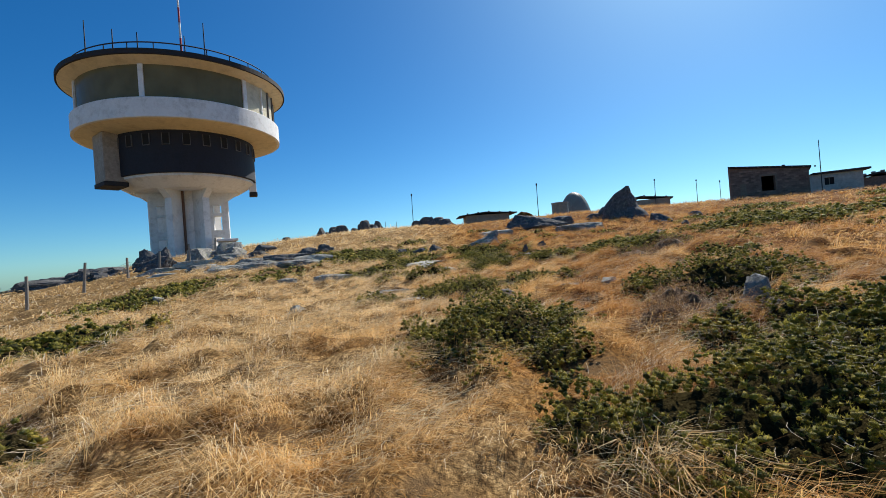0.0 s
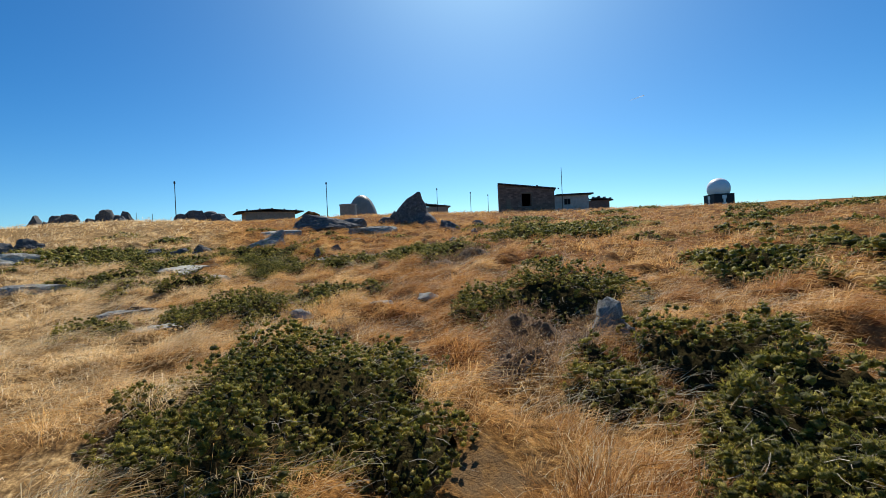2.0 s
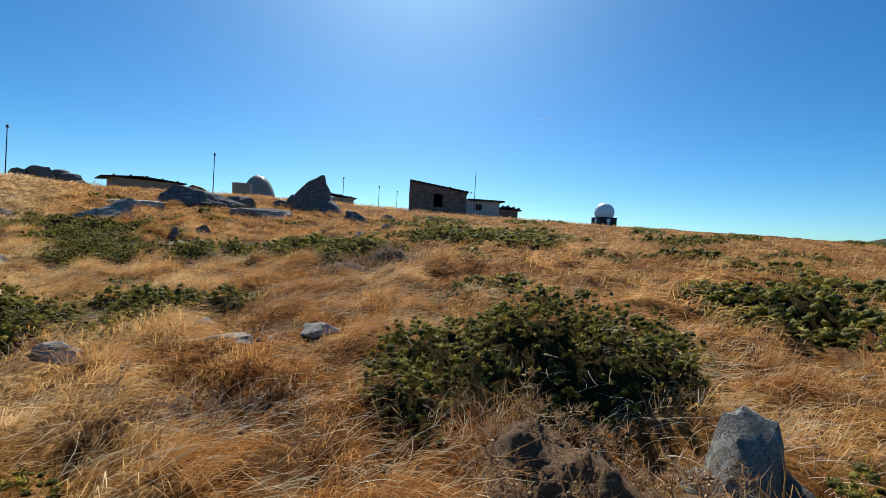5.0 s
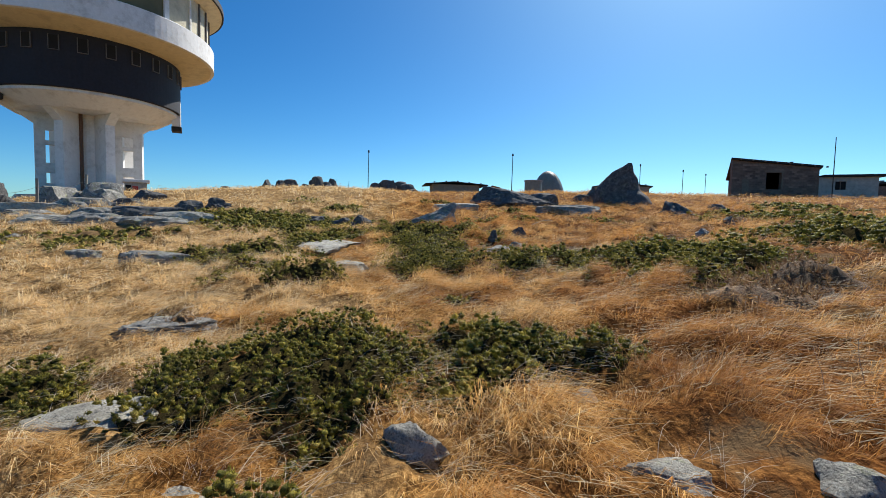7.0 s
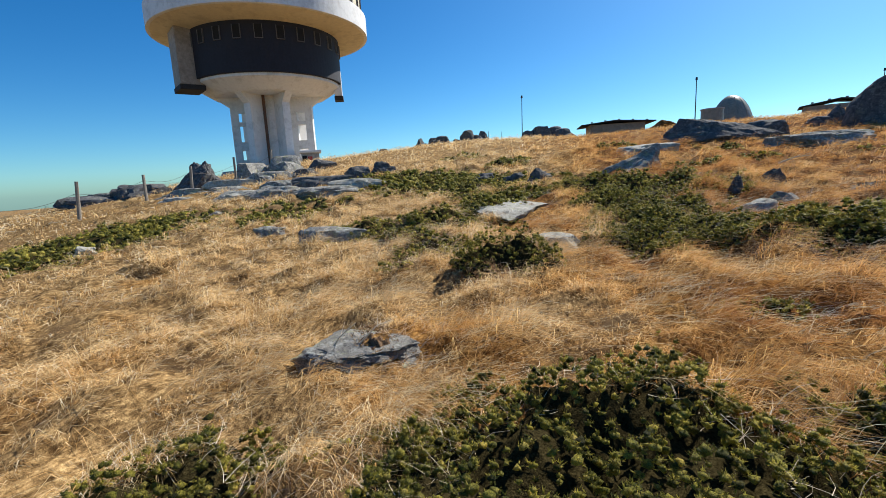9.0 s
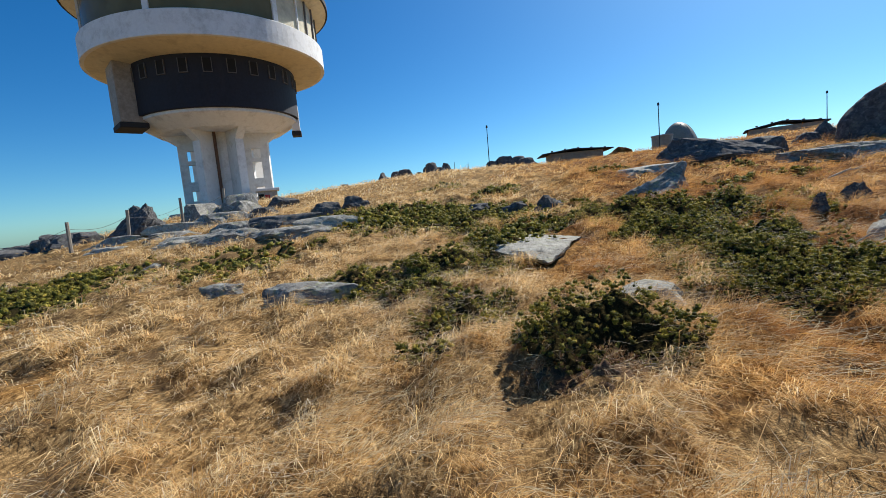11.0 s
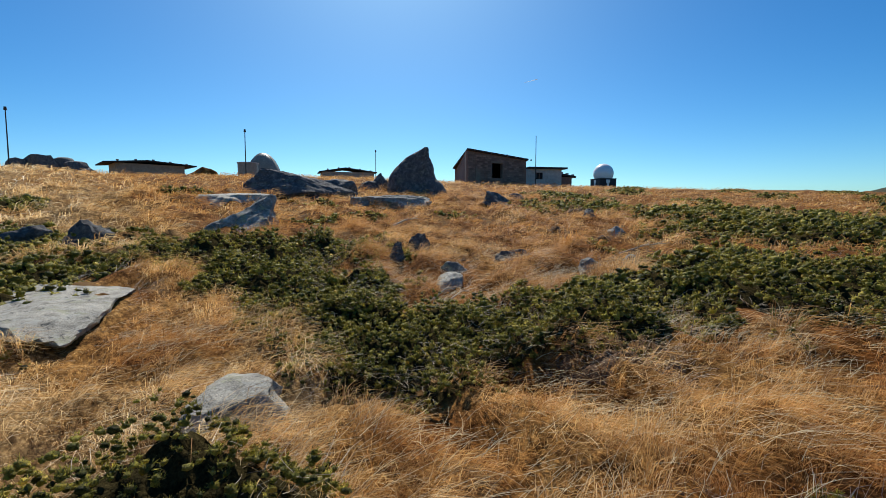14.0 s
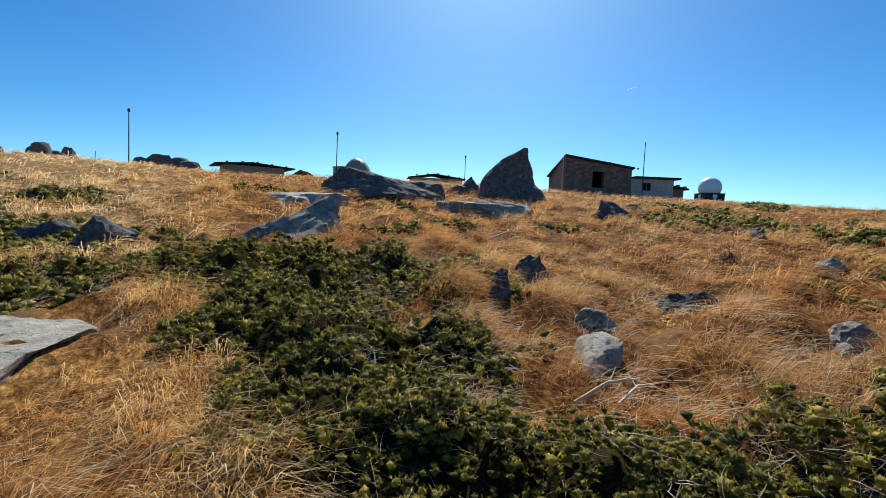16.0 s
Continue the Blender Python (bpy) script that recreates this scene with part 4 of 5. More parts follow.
    # pods hung on the dark storey; the left one's tan holds its shade
    for ang, r0, half, zlo, zhi in ((-66, 7.6, 1.55, 12.3, 18.6), (84, 7.6, 0.65, 11.6, 15.0)):
        pod = box(r0, r0 + 2.35 if ang < 0 else r0 + 0.9, -half, half, z(zlo + 0.55), z(zhi), 0.04)
        bmesh.ops.rotate(pod, verts=pod.verts, cent=(0, 0, 0), matrix=Matrix.Rotation(radians(ang), 3, "Z"))
        pd = part("pod", pod, M_POD_SHADE if ang < 0 else M_WHITE, tw, "side pod with its shade put into a tan colour" if ang < 0 else "white side pod")
        foot = box(r0 - 0.05, (r0 + 2.45) if ang < 0 else r0 + 1.0, -half - 0.08, half + 0.08, z(zlo), z(zlo + 0.54), 0.05)
        bmesh.ops.rotate(foot, verts=foot.verts, cent=(0, 0, 0), matrix=Matrix.Rotation(radians(ang), 3, "Z"))
        part("pod_base", foot, M_ROOF, pd, "black pod base")
    porch = part("porch", box(3.6, 5.4, 2.9, 4.9, z(3.3), z(5.2), 0.03), M_PLASTER, tw, "small grey entrance porch")
    part("porch_roof", box(3.4, 5.7, 2.7, 5.15, z(5.2), z(5.5), 0.03), M_WHITE, porch)
    part("sign", box(5.42, 5.46, 3.6, 4.1, z(4.3), z(4.8)), M_RED, porch, "small red notice")
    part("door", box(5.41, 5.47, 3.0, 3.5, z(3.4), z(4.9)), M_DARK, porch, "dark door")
    return tw


watchtower(-32.6, 60.0)


# ---- ruined brick house and its annex ----
def wall_with_hole(length, thick, z0, zl, zr, hx0, hx1, hz0, hz1):
    """A wall along x with a sloping top and one opening."""
    bm = bmesh.new()
    top = lambda q: zl + (zr - zl) * q / length

    def block(a, b, lo_a, lo_b, hi_a, hi_b):
        hull8([(a, 0, lo_a), (b, 0, lo_b), (b, thick, lo_b), (a, thick, lo_a), (a, 0, hi_a), (b, 0, hi_b), (b, thick, hi_b), (a, thick, hi_a)], bm=bm)

    block(0, hx0, z0, z0, top(0), top(hx0))
    block(hx1, length, z0, z0, top(hx1), top(length))
    block(hx0, hx1, z0, z0, hz0, hz0)
    block(hx0, hx1, hz1, hz1, top(hx0), top(hx1))
    return bm


def brick_house():
    A, B = Vector((32.2, 46.3, 0)), Vector((39.5, 44.6, 0))
    along = (B - A).normalized()
    turn = math.degrees(math.atan2(along.y, along.x))
    g = 4.2
    L = (B - A).length
    hs = thing("ruined_house", (A.x, A.y, g), "roofed brown brick ruin with an empty window opening", "house", turn=turn)
    hs.matrix_world = pose(33.2, 47.7, 4.28, 0, 0, turn) @ Matrix.Scale(1.03, 4)
    dep = 10.5
    sk = 4.6
    zl, zr = 8.15 - g, 7.45 - g
    part("front_wall", wall_with_hole(L, 0.38, -0.8, zl, zr, 3.0, 4.3, 1.2, 2.75), M_BRICK, hs)
    part("gable_wall", hull8([(0, 0.38, -0.8), (0.38, 0.38, -0.8), (0.38 + sk, dep, -0.8), (sk, dep, -0.8), (0, 0.38, zl), (0.38, 0.38, zl), (0.38 + sk, dep, zl - 0.8), (sk, dep, zl - 0.8)]), M_BRICK, hs)
    part("end_wall", hull8([(L - 0.38, 0.38, -0.8), (L, 0.38, -0.8), (L + sk, dep, -0.8), (L - 0.38 + sk, dep, -0.8), (L - 0.38, 0.38, zr), (L, 0.38, zr), (L + sk, dep, zr - 0.8), (L - 0.38 + sk, dep, zr - 0.8)]), M_BRICK, hs)
    part("back_wall", hull8([(sk, dep, -0.8), (L + sk, dep, -0.8), (L + sk, dep + 0.38, -0.8), (sk, dep + 0.38, -0.8), (sk, dep, zl - 0.8), (L + sk, dep, zr - 0.8), (L + sk, dep + 0.38, zr - 0.8), (sk, dep + 0.38, zl - 0.8)]), M_BRICK, hs)
    rf = hull8([(-0.25, -0.3, zl), (L + 0.1, -0.3, zr), (L + sk + 0.1, dep + 0.5, zr - 0.92), (sk - 0.25, dep + 0.5, zl - 0.92), (-0.25, -0.3, zl + 0.16), (L + 0.1, -0.3, zr + 0.16), (L + sk + 0.1, dep + 0.5, zr - 0.76), (sk - 0.25, dep + 0.5, zl - 0.76)])
    roof = part("roof", rf, M_ROOF, hs, "sagging dark roof")
    for i in range(8):
        q = 0.5 + i * 1.05
        part("rafter_end", box(q, q + 0.12, -0.42, -0.28, zl + (zr - zl) * q / L - 0.02, zl + (zr - zl) * q / L + 0.12), M_TWIG, roof)
    part("doorway_boards", box(0.9, 1.5, -0.05, -0.01, -0.2, 2.1), M_TWIG, hs, "dark boarded doorway")
    part("lintel", box(2.8, 4.5, -0.05, -0.005, 2.76, 2.96), M_TWIG, hs)
    part("window_jamb", box(4.3, 4.42, -0.05, -0.005, 1.2, 2.75), M_TWIG, hs)
    part("chimney_stub", box(5.6, 5.8, 1.0, 1.2, zl - 0.9, zl - 0.05), M_IRON, hs)
    # bricks of the front, laid in courses with recessed joints
    bm = bmesh.new()
    box(0, 0.42, -0.022, -0.004, 0, 0.17, bm=bm)
    me = bpy.data.meshes.new("brick")
    bm.to_mesh(me)
    bm.free()
    me.materials.append(M_BRICKS)
    r2 = random.Random(4)
    count = 0
    for row in range(17):
        for col in range(20):
            q = col * 0.45 + (0.22 if row % 2 else 0.0)
            zz = 0.15 + row * 0.2
            if q + 0.42 > L or zz + 0.2 > zl + (zr - zl) * (q + 0.4) / L or (2.55 < q < 4.45 and 0.9 < zz < 2.95) or (q < 1.55 and q > 0.45 and zz < 2.1) or r2.random() < 0.1:
                continue
            if count >= 290:
                break
            count += 1
            ob = new("brick", me)
            ob.parent = hs
            ob.location = (q, r2.uniform(-0.012, 0.006), zz)
    # annex
    C = Vector((43.3, 42.6, 0))
    al = (C - B).normalized()
    ax = thing("annex", (B.x + 0.06, B.y - 0.04, 4.2), "low grey plastered annex with a flat overhanging roof", "house", turn=math.degrees(math.atan2(al.y, al.x)))
    ax.matrix_world = pose(40.75, 45.95, 4.28, 0, 0, math.degrees(math.atan2(al.y, al.x))) @ Matrix.Scale(1.03, 4)
    l2 = (C - B).length
    part("front_wall", wall_with_hole(l2, 0.3, -0.8, 2.35, 2.35, 1.2, 2.0, 1.2, 1.95), M_PLASTER, ax)
    part("side_wall", box(l2 - 0.3, l2, 0.3, 3.6, -0.8, 2.35), M_PLASTER, ax)
    part("back_wall", box(0.9, l2, 3.6, 3.9, -0.8, 2.35), M_PLASTER, ax)
    # Solid sheet in the opening; its near-black stands for the unlit room.
    part("dark_window_sheet", box(1.2, 2.0, 0.12, 0.16, 1.2, 1.95), M_DARK, ax, "near-black sheet for the unlit room behind the broken window")
    part("window_bar", box(1.57, 1.63, 0.06, 0.11, 1.2, 1.95), M_TWIG, ax)
    part("roof", box(0.2, l2 + 0.55, -0.4, 4.2, 2.355, 2.55, 0.02), M_ROOF, ax, "dark flat roof slab")
    return hs


brick_house()


def shed(cx, cy, turn, length, depth, z_top, rise, label, wall, over=0.8, tilt=0.0):
    """A low hut with a shallow roof whose eaves stand out."""
    g = gz(cx, cy)
    ob = thing("hut", (cx, cy, g - 0.3), label, "hut", turn=turn)
    zt = z_top - g + 0.3
    part("wall_block", box(-length / 2, length / 2, -depth / 2, depth / 2, 0, zt - rise), wall, ob)
    bm = bmesh.new()
    L, d = length / 2 + over, depth / 2 + over * 0.6
    prof = [(-L, zt - rise - 0.05), (-0.1 * L, zt), (L, zt - rise + tilt)]
    for (x0, z0), (x1, z1) in zip(prof, prof[1:]):
        hull8([(x0, -d, z0 - 0.1), (x1, -d, z1 - 0.1), (x1, d, z1 - 0.1), (x0, d, z0 - 0.1), (x0, -d, z0 + 0.1), (x1, -d, z1 + 0.1), (x1, d, z1 + 0.1), (x0, d, z0 + 0.1)], bm=bm)
    roof = part("roof", bm, M_ROOF, ob, "dark shallow roof")
    for i in range(5):
        q = -L + (i + 0.7) * 2 * L / 5.4
        part("roof_weight", box(q, q + 0.35, -d + 0.1, -d + 0.5, zt - rise * abs(q + 0.1 * L) / L + 0.08, zt - rise * abs(q + 0.1 * L) / L + 0.3, 0.04), M_ROCK, roof, "stone weighing down the roof")
    return ob


shed(12.9, 106.0, 3.0, 10.0, 6.0, 10.15, 0.5, "low earth-banked hut with a stone-weighted roof", M_HUT, 1.7)
shed(47.6, 99.0, -22.0, 10.5, 5.0, 10.5, 0.8, "long low brown hut below the ridge", M_HUT, 0.6)
shed(52.5, 50.35, -30.0, 3.4, 3.2, 6.8, 0.4, "small brown outbuilding with a dark roof", M_BRICK, 0.5)


# ---- domes ----
def egg_dome(x, y, r, top):
    g = gz(x, y) - 0.4
    ob = thing("radar_dome", (x, y, g), "tall weathered grey-green radar dome", "dome")
    hgt = top - g
    prof = [(r * math.cos(radians(a)), 0.1 * hgt + 0.9 * hgt * math.sin(radians(a))) for a in range(0, 90, 6)] + [(0.001, hgt)]
    part("shell", lathe([(r, 0)] + prof, 48), M_DOME, ob, smooth=True)
    for i in range(12):
        a = i * 30
        rib = bmesh.new()
        pts = [(r * 1.005, 0.0)] + [(p[0] * 1.006, p[1]) for p in prof]
        for p, q in zip(pts, pts[1:]):
            rod((p[0], 0, p[1]), (q[0], 0, q[1]), 0.05, n=5, bm=rib)
        bmesh.ops.rotate(rib, verts=rib.verts, cent=(0, 0, 0), matrix=Matrix.Rotation(radians(a), 3, "Z"))
        part("rib", rib, M_DOME, ob)
    return ob


egg_dome(47.2, 146.0, 5.6, 18.1)


def water_tank(x, y, r, top):
    g = gz(x, y) - 0.3
    ob = thing("water_tank", (x, y, g), "round tan concrete tank with a lidded top", "tank")
    h = top - g
    part("wall", lathe([(0, 0), (r, 0), (r, h - 0.35), (0, h - 0.35)], 48), M_DOME, ob)
    part("lid", lathe([(0, h - 0.35), (r * 1.06, h - 0.35), (r * 1.06, h - 0.1), (0, h + 0.05)], 48), M_PLASTER, ob)
    return ob


water_tank(39.2, 134.8, 2.45, 14.1)


def radome(x, y, r, base_top, width):
    g = gz(x, y) - 0.5
    ob = thing("radome", (x, y, g), "white weather radome on a dark walled base", "radome", turn=-30)
    h = base_top - g
    part("base", box(-width / 2, width / 2, -width / 2, width / 2, 0, h, 0.1), M_NAVY, ob, "dark base with white panels")
    part("cornice", box(-width / 2 - 0.4, width / 2 + 0.4, -width / 2 - 0.4, width / 2 + 0.4, h, h + 0.5, 0.05), M_ROOF, ob)
    for zz, w in ((h - 2.9, 4.6), (h - 6.7, 2.3), (h - 10.9, 4.6)):
        part("panel", box(-w / 2, w / 2, -width / 2 - 0.12, -width / 2 - 0.01, zz - 1.9, zz + 1.9), M_WHITE, ob, "white panel")
        part("panel", box(-width / 2 - 0.12, -width / 2 - 0.01, -w / 2, w / 2, zz - 1.9, zz + 1.9), M_WHITE, ob, "white panel")
    prof = [(r * math.cos(radians(a)), h + 0.3 + r * 0.55 + r * math.sin(radians(a))) for a in range(-32, 90, 6)] + [(0.001, h + 0.3 + 1.55 * r)]
    part("ball", lathe(prof, 48), M_RADOME, ob, smooth=True)
    seam = bmesh.new()
    for p, q in zip(prof, prof[1:]):
        rod((p[0] * 1.004, 0, p[1]), (q[0] * 1.004, 0, q[1]), 0.08, n=5, bm=seam)
    part("seam", seam, M_PLASTER, ob)
    return ob


radome(497.0, 297.0, 11.45, 36.3, 21.0)


# ---- poles, posts and wire ----
def pole(x, y, top, r=0.055, lamp=True):
    g = gz(x, y) - 0.3
    ob = thing("pole", (x, y, g), "thin dark iron pole with a small head on the ridge", "pole", "ridge poles")
    part("shaft", rod((0, 0, 0), (0.05, 0.03, top - g), r, r * 0.7, 8), M_IRON, ob)
    if lamp:
        part("head", rod((0.05, 0.03, top - g - 0.05), (0.05, 0.03, top - g + 0.22), r * 2.2, r * 1.6, 8), M_IRON, ob)
    return ob


pole(-2.9, 64.3, 10.25)
pole(14.6, 60.6, 9.9)
pole(35.4, 69.0, 10.35)
pole(44.0, 72.2, 10.15)
pole(51.0, 76.9, 10.25)
pole(41.1, 44.9, 10.3, 0.048, False)
pole(-7.2, 66.5, 6.9, 0.035, False)
pole(-5.5, 66.0, 6.7, 0.035, False)


def fence_post(x, y, h, lean):
    g = gz(x, y)
    ob = thing("fence_post", (x, y, g - 0.25), "weathered grey wooden fence post with loose wire", "fence post", "fence posts", turn=lean * 31)
    bm = rod((0, 0, 0), (math.sin(radians(lean)) * h, 0, h + 0.25), 0.085, 0.07, 7)
    for v in bm.verts:
        v.co.x += 0.012 * math.sin(v.co.z * 9 + v.co.y * 40)
    part("timber", bm, M_POST, ob)
    part("staple", rod((-0.09, 0, h * 0.8), (0.11, 0, h * 0.8), 0.012, n=5), M_IRON, ob)
    return ob


POSTS = ((-21.1, 21.3, 1.55), (-20.8, 24.7, 1.7), (-20.45, 28.1, 1.45), (-20.0, 30.8, 1.5), (-19.7, 34.4, 1.65), (-19.25, 37.75, 1.6))
for i, (px, py, ph) in enumerate(POSTS):
    fence_post(px, py, ph, (-3, -5, -2, -4, -2, -4)[i])
for i in range(len(POSTS) - 1):
    (x0, y0, _), (x1, y1, _) = POSTS[i], POSTS[i + 1]
    wire = bmesh.new()
    last = None
    for k in range(9):
        q = k / 8
        p = (x0 + (x1 - x0) * q, y0 + (y1 - y0) * q, gz(x0, y0) * (1 - q) + gz(x1, y1) * q + 1.15 - 0.25 * math.sin(math.pi * q))
        if last:
            rod(last, p, 0.008, n=4, bm=wire)
        last = p
    tagged(part("fence_wire", wire, M_IRON, None), "slack rusty wire between fence posts", "wire", "fence wires")


# ---- contrail, far up ----
def contrail():
    way = Vector((math.sin(radians(51.5)) * math.cos(radians(14.9)), math.cos(radians(51.5)) * math.cos(radians(14.9)), math.sin(radians(14.9))))
    c = way * 3200
    side = Vector((way.y, -way.x, 0.0)).normalized()
    k = Mat("ice_trail", 1.0)
    k.colour(k.ramp(k.noise(0.05), [(0.3, (0.85, 0.85, 0.85)), (0.7, (0.9, 0.9, 0.9))]))
    k.thin(k.ramp(k.noise(0.05), [(0.3, (0.85, 0.85, 0.85)), (0.7, (0.9, 0.9, 0.9))]), 0.6)
    bm = rod(c - side * 42 - Vector((0, 0, 9)), c + side * 42 + Vector((0, 0, 9)), 0.5, 2.2, 8)
    tagged(part("contrail", bm, k.m, None), "short white vapour trail high in the sky", "contrail", kind="structure")


contrail()


# ---- grass ----
def outside(x, y):
    ok = np.ones(len(x), bool)
    for cx, cy, a, b, c, s in COVER:
        near = np.nonzero((np.abs(x - cx) < a + b) & (np.abs(y - cy) < a + b))[0]
        if len(near):
            dx, dy = x[near] - cx, y[near] - cy
            ok[near[((dx * c + dy * s) / a) ** 2 + ((-dx * s + dy * c) / b) ** 2 < 1]] = False
    return ok


def blades(x, y, wind, tall, gen, length, width):
    """Thin curved blades that lean with the wind: root, knee and tip."""
    n = len(x)
    z = ground_z(x, y)
    wind = wind + gen.normal(0, 0.38, n)
    ln = length * tall * gen.uniform(0.45, 1.3, n)
    out = np.clip(gen.normal(1.05, 0.34, n), 0.05, 1.5)
    dx, dy = np.cos(wind) * np.sin(out), np.sin(wind) * np.sin(out)
    dz = np.cos(out)
    px, py = -np.sin(wind), np.cos(wind)
    tw = gen.normal(0, 0.9, n)
    wd = width * gen.uniform(0.6, 1.5, n)
    curl = gen.normal(0, 0.16, n)
    root = np.column_stack([x, y, z - 0.03])
    side = np.column_stack([px * np.cos(tw), py * np.cos(tw), np.sin(tw) * 0.6]) * wd[:, None]
    knee = root + np.column_stack([dx * 0.42, dy * 0.42, dz * 0.36 + 0.22]) * ln[:, None]
    tip = root + np.column_stack([dx + px * curl, dy + py * curl, dz * 0.5 + 0.12 + gen.normal(0, 0.08, n)]) * ln[:, None]
    v = np.stack([root, knee + side, knee - side, tip], 1).reshape(-1, 3)
    b = np.arange(n)[:, None] * 4
    return v, np.concatenate([b + [0, 1, 2], b + [2, 1, 3]], 1).reshape(-1, 3)


def grass_patch(tufts, per, x0, x1, y0, y1, length, width, size, seed, hole=None, thin_out=0.0):
    """Tussocks of dry grass: each leans its own way, round the wind's, and its blades splay from its middle."""
    gen = np.random.default_rng(seed)
    tx, ty = gen.uniform(x0, x1, tufts), gen.uniform(y0, y1, tufts)
    keep = W_PATCH(tx, ty) + 0.7 * W_LARGE(tx, ty) + gen.normal(0, 0.5, tufts) > -1.7
    if hole:
        keep &= ~((tx > hole[0]) & (tx < hole[1]) & (ty > hole[2]) & (ty < hole[3]))
    if thin_out:
        keep &= gen.uniform(0, 1, tufts) < np.clip(1.3 - np.abs(tx - 0.8) * thin_out, 0.3, 1.0)
    tx, ty = tx[keep], ty[keep]
    wind = radians(-28) + 0.55 * W_WIND(tx, ty) + gen.normal(0, 0.4, len(tx))
    tall = np.clip(0.70 + 0.26 * W_HUMMOCK(tx, ty) + 0.2 * W_TUSSOCK(tx, ty) + 0.2 * W_PATCH(tx, ty) + gen.normal(0, 0.2, len(tx)), 0.25, 1.5)
    ox, oy = gen.normal(0, size, len(tx) * per), gen.normal(0, size, len(tx) * per)
    x, y = np.repeat(tx, per) + ox, np.repeat(ty, per) + oy
    wind, tall = np.repeat(wind, per), np.repeat(tall, per)
    wind = np.arctan2(np.sin(wind) + 0.5 * oy / size, np.cos(wind) + 0.5 * ox / size)
    keep = outside(x, y)
    if thin_out:
        width = width * (1 + 0.22 * np.clip(np.abs(x[keep] - 0.8) - 3.0, 0, 5))
    v, f = blades(x[keep], y[keep], wind[keep], tall[keep], gen, length, width)
    ob = new("dry_grass", mesh_of("dry_grass", v, f, M_GRASS))
    return tagged(ob, "wind-combed straw-coloured dry mountain grass", "grass", kind="stuff")


grass_patch(27000, 27, -7.5, 7.2, -0.4, 23.0, 0.32, 0.0019, 0.045, 21, thin_out=0.14)
grass_patch(20000, 17, -16.0, 20.0, -1.0, 34.0, 0.36, 0.0055, 0.09, 22, hole=(-7.5, 7.2, -1.2, 23.0))
grass_patch(14000, 12, -40.0, 60.0, 0.0, 75.0, 0.40, 0.016, 0.25, 23, hole=(-16.0, 20.0, -1.0, 34.0))


# ---- dead twigs and stalks ----
def twig_litter(seed):
    """Bleached twigs that arch out from the feet of the juniper mats near the walk."""
    gen = np.random.default_rng(seed)
    xs_, ys_, hd = [], [], []
    for cx, cy, a, b, c, s in COVER:
        if not (-4 < cx < 7 and cy < 22 and a > 0.3):
            continue
        n = int(140 * (a + b))
        th = gen.uniform(0, 2 * np.pi, n)
        r = gen.uniform(0.8, 1.15, n)
        u, v = a * r * np.cos(th), b * r * np.sin(th)
        xs_.append(cx + u * c - v * s)
        ys_.append(cy + u * s + v * c)
        hd.append(np.arctan2(u * s + v * c, u * c - v * s) + gen.normal(0, 0.8, n))
    x, y, h = np.concatenate(xs_), np.concatenate(ys_), np.concatenate(hd)
    n = len(x)
    v, f = stems(x, y, ground_z(x, y) + 0.02, h, gen.uniform(0.12, 0.42, n), gen.uniform(0.1, 0.6, n), gen.uniform(0.0007, 0.0019, n), gen)
    tagged(new("dead_twigs", mesh_of("dead_twigs", v, f, M_STALK)), "bleached dead twigs arching from juniper mats", "twigs", kind="stuff")


def dry_stalks(seed):
    """Upright dry flower stalks on the slope below the house."""
    gen = np.random.default_rng(seed)
    n = 900
    x, y = gen.uniform(3.0, 14.0, n), gen.uniform(8.0, 24.0, n)
    ok = (W_PATCH(x, y) > 0.2) & outside(x, y)
    x, y = x[ok], y[ok]
    n = len(x)
    v, f = stems(x, y, ground_z(x, y), gen.uniform(0, 6.28, n), gen.uniform(0.25, 0.5, n), gen.uniform(0.9, 1.3, n), gen.uniform(0.002, 0.004, n), gen)
    tagged(new("dry_stalks", mesh_of("dry_stalks", v, f, M_TWIG)), "upright brown dry flower stalks on the slope", "stalks", kind="stuff")


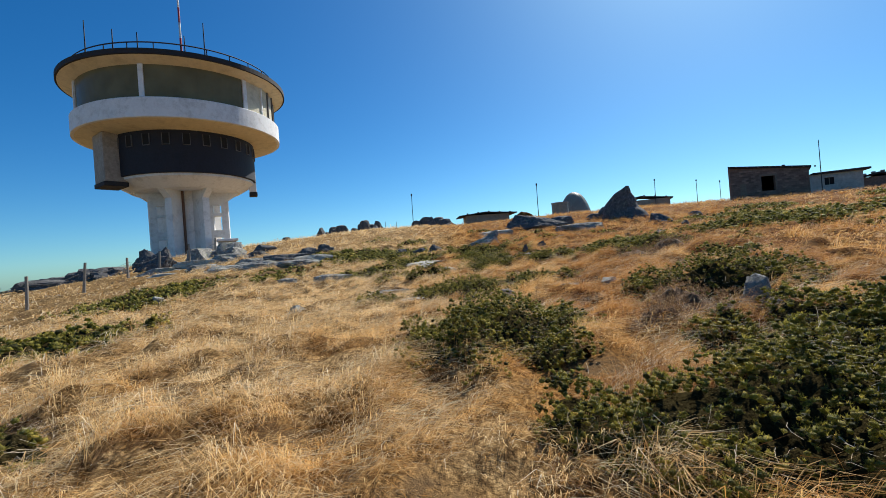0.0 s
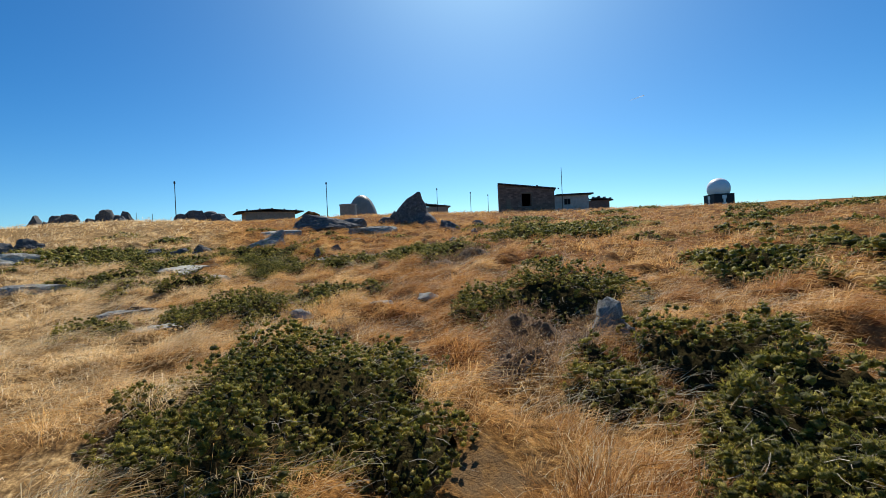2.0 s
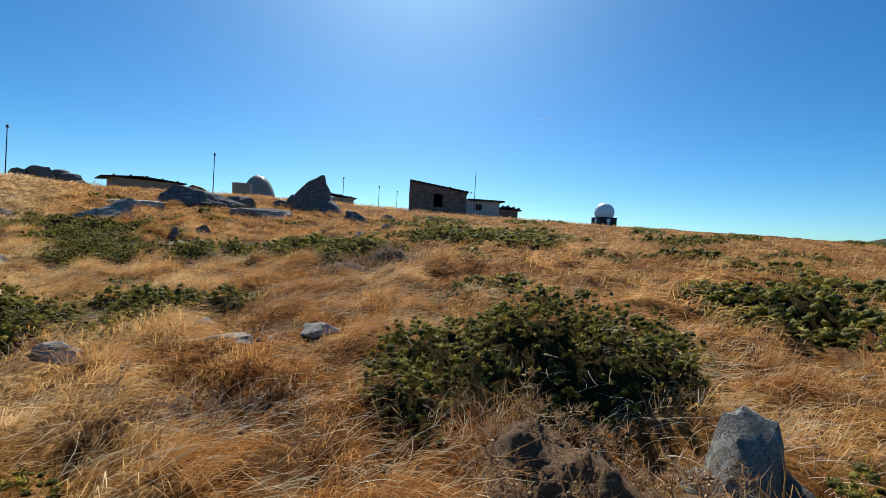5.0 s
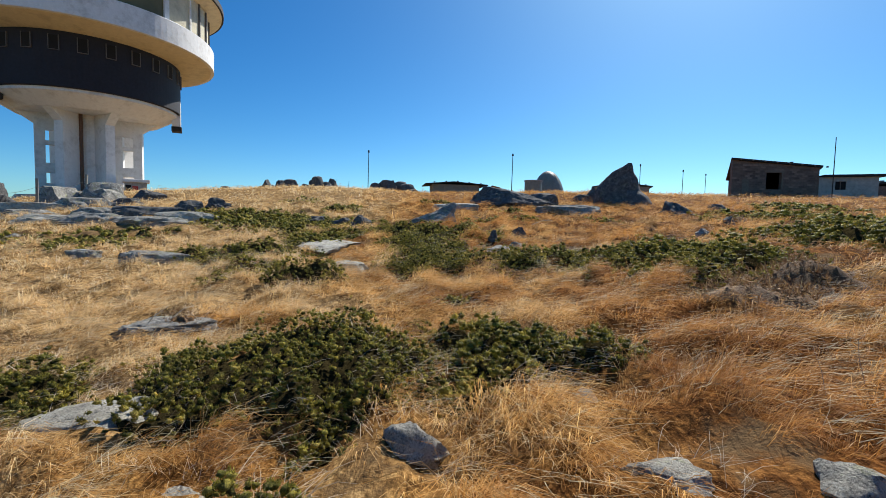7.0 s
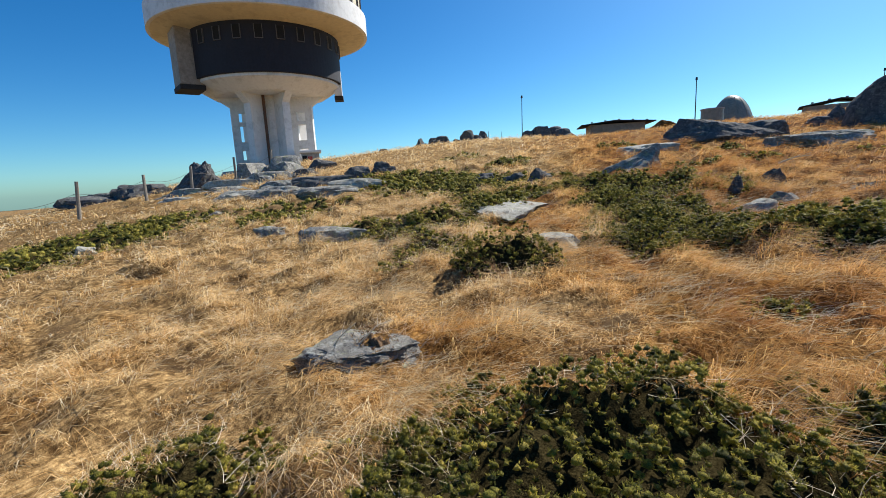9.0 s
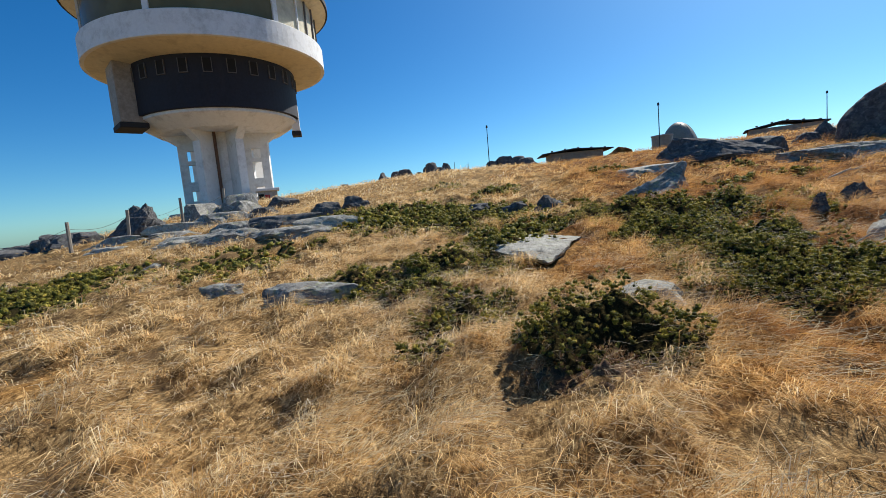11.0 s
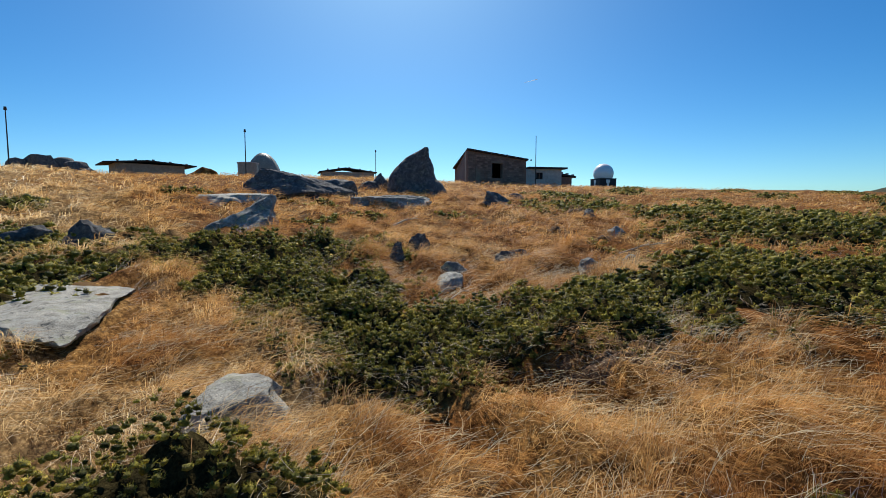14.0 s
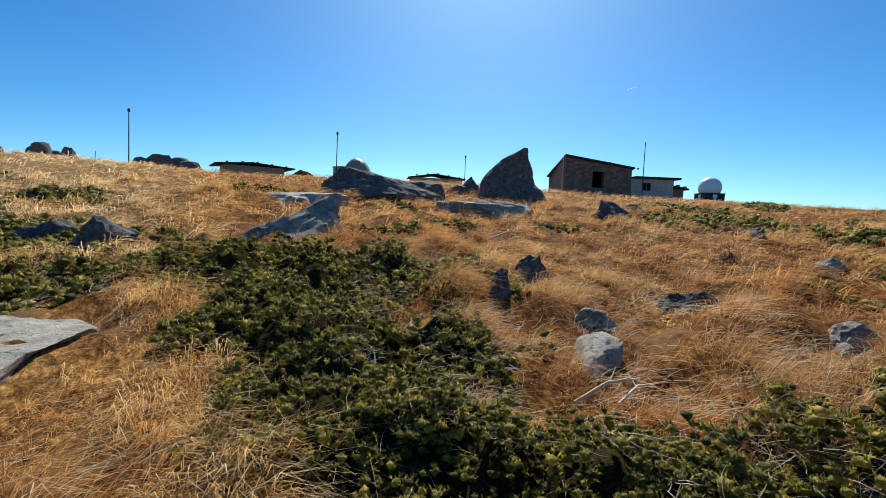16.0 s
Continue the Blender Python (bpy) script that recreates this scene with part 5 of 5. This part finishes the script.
def bleached_straw(seed):
    """Single long pale stalks that lie curled over the grass along the walk."""
    gen = np.random.default_rng(seed)
    n = 26000
    x, y = gen.uniform(-4.0, 6.0, n), gen.uniform(0.1, 19.0, n)
    ok = (W_PATCH(x, y) + gen.normal(0, 0.6, n) > -0.2) & outside(x, y)
    x, y = x[ok], y[ok]
    n = len(x)
    v, f = stems(x, y, ground_z(x, y) + 0.09, radians(-28) + 0.5 * W_WIND(x, y) + gen.normal(0, 0.5, n), gen.uniform(0.2, 0.5, n), gen.uniform(0.05, 0.45, n), gen.uniform(0.0007, 0.0016, n), gen)
    tagged(new("bleached_straw", mesh_of("bleached_straw", v, f, M_STRAW)), "single bleached grass stalks curled over the turf", "straw", kind="stuff")


twig_litter(31)
bleached_straw(33)
dry_stalks(32)


def dead_branch(x0, y0, x1, y1, r):
    """A bleached fallen branch with two side twigs."""
    a, b = Vector((x0, y0, gz(x0, y0) + 0.05)), Vector((x1, y1, gz(x1, y1) + 0.22))
    mid = (a + b) / 2 + Vector((0, 0, 0.06))
    ob = thing("dead_branch", a, "bleached fallen branch lying in the grass", "branch", "dead branches")
    bm = rod((0, 0, 0), mid - a, r, r * 0.8, 6)
    rod(mid - a, b - a, r * 0.8, r * 0.3, 6, bm)
    part("stem", bm, M_STALK, ob)
    side = Vector((-(b - a).y, (b - a).x, 0)).normalized()
    for k, q in ((0.5, 1), (0.7, -1)):
        s = (b - a) * k + Vector((0, 0, 0.04))
        part("twig", rod(s, s + side * 0.14 * q + (b - a) * 0.2 + Vector((0, 0, 0.05)), r * 0.45, r * 0.15, 5), M_STALK, ob)


dead_branch(6.05, 22.6, 6.8, 22.5, 0.025)
dead_branch(2.95, 17.3, 3.3, 17.05, 0.014)
dead_branch(3.15, 17.1, 3.6, 17.15, 0.012)
dead_branch(7.3, 16.9, 7.9, 16.2, 0.015)
dead_branch(-2.2, 11.95, -1.9, 12.1, 0.008)
dead_branch(-1.8, 11.95, -1.55, 12.2, 0.007)
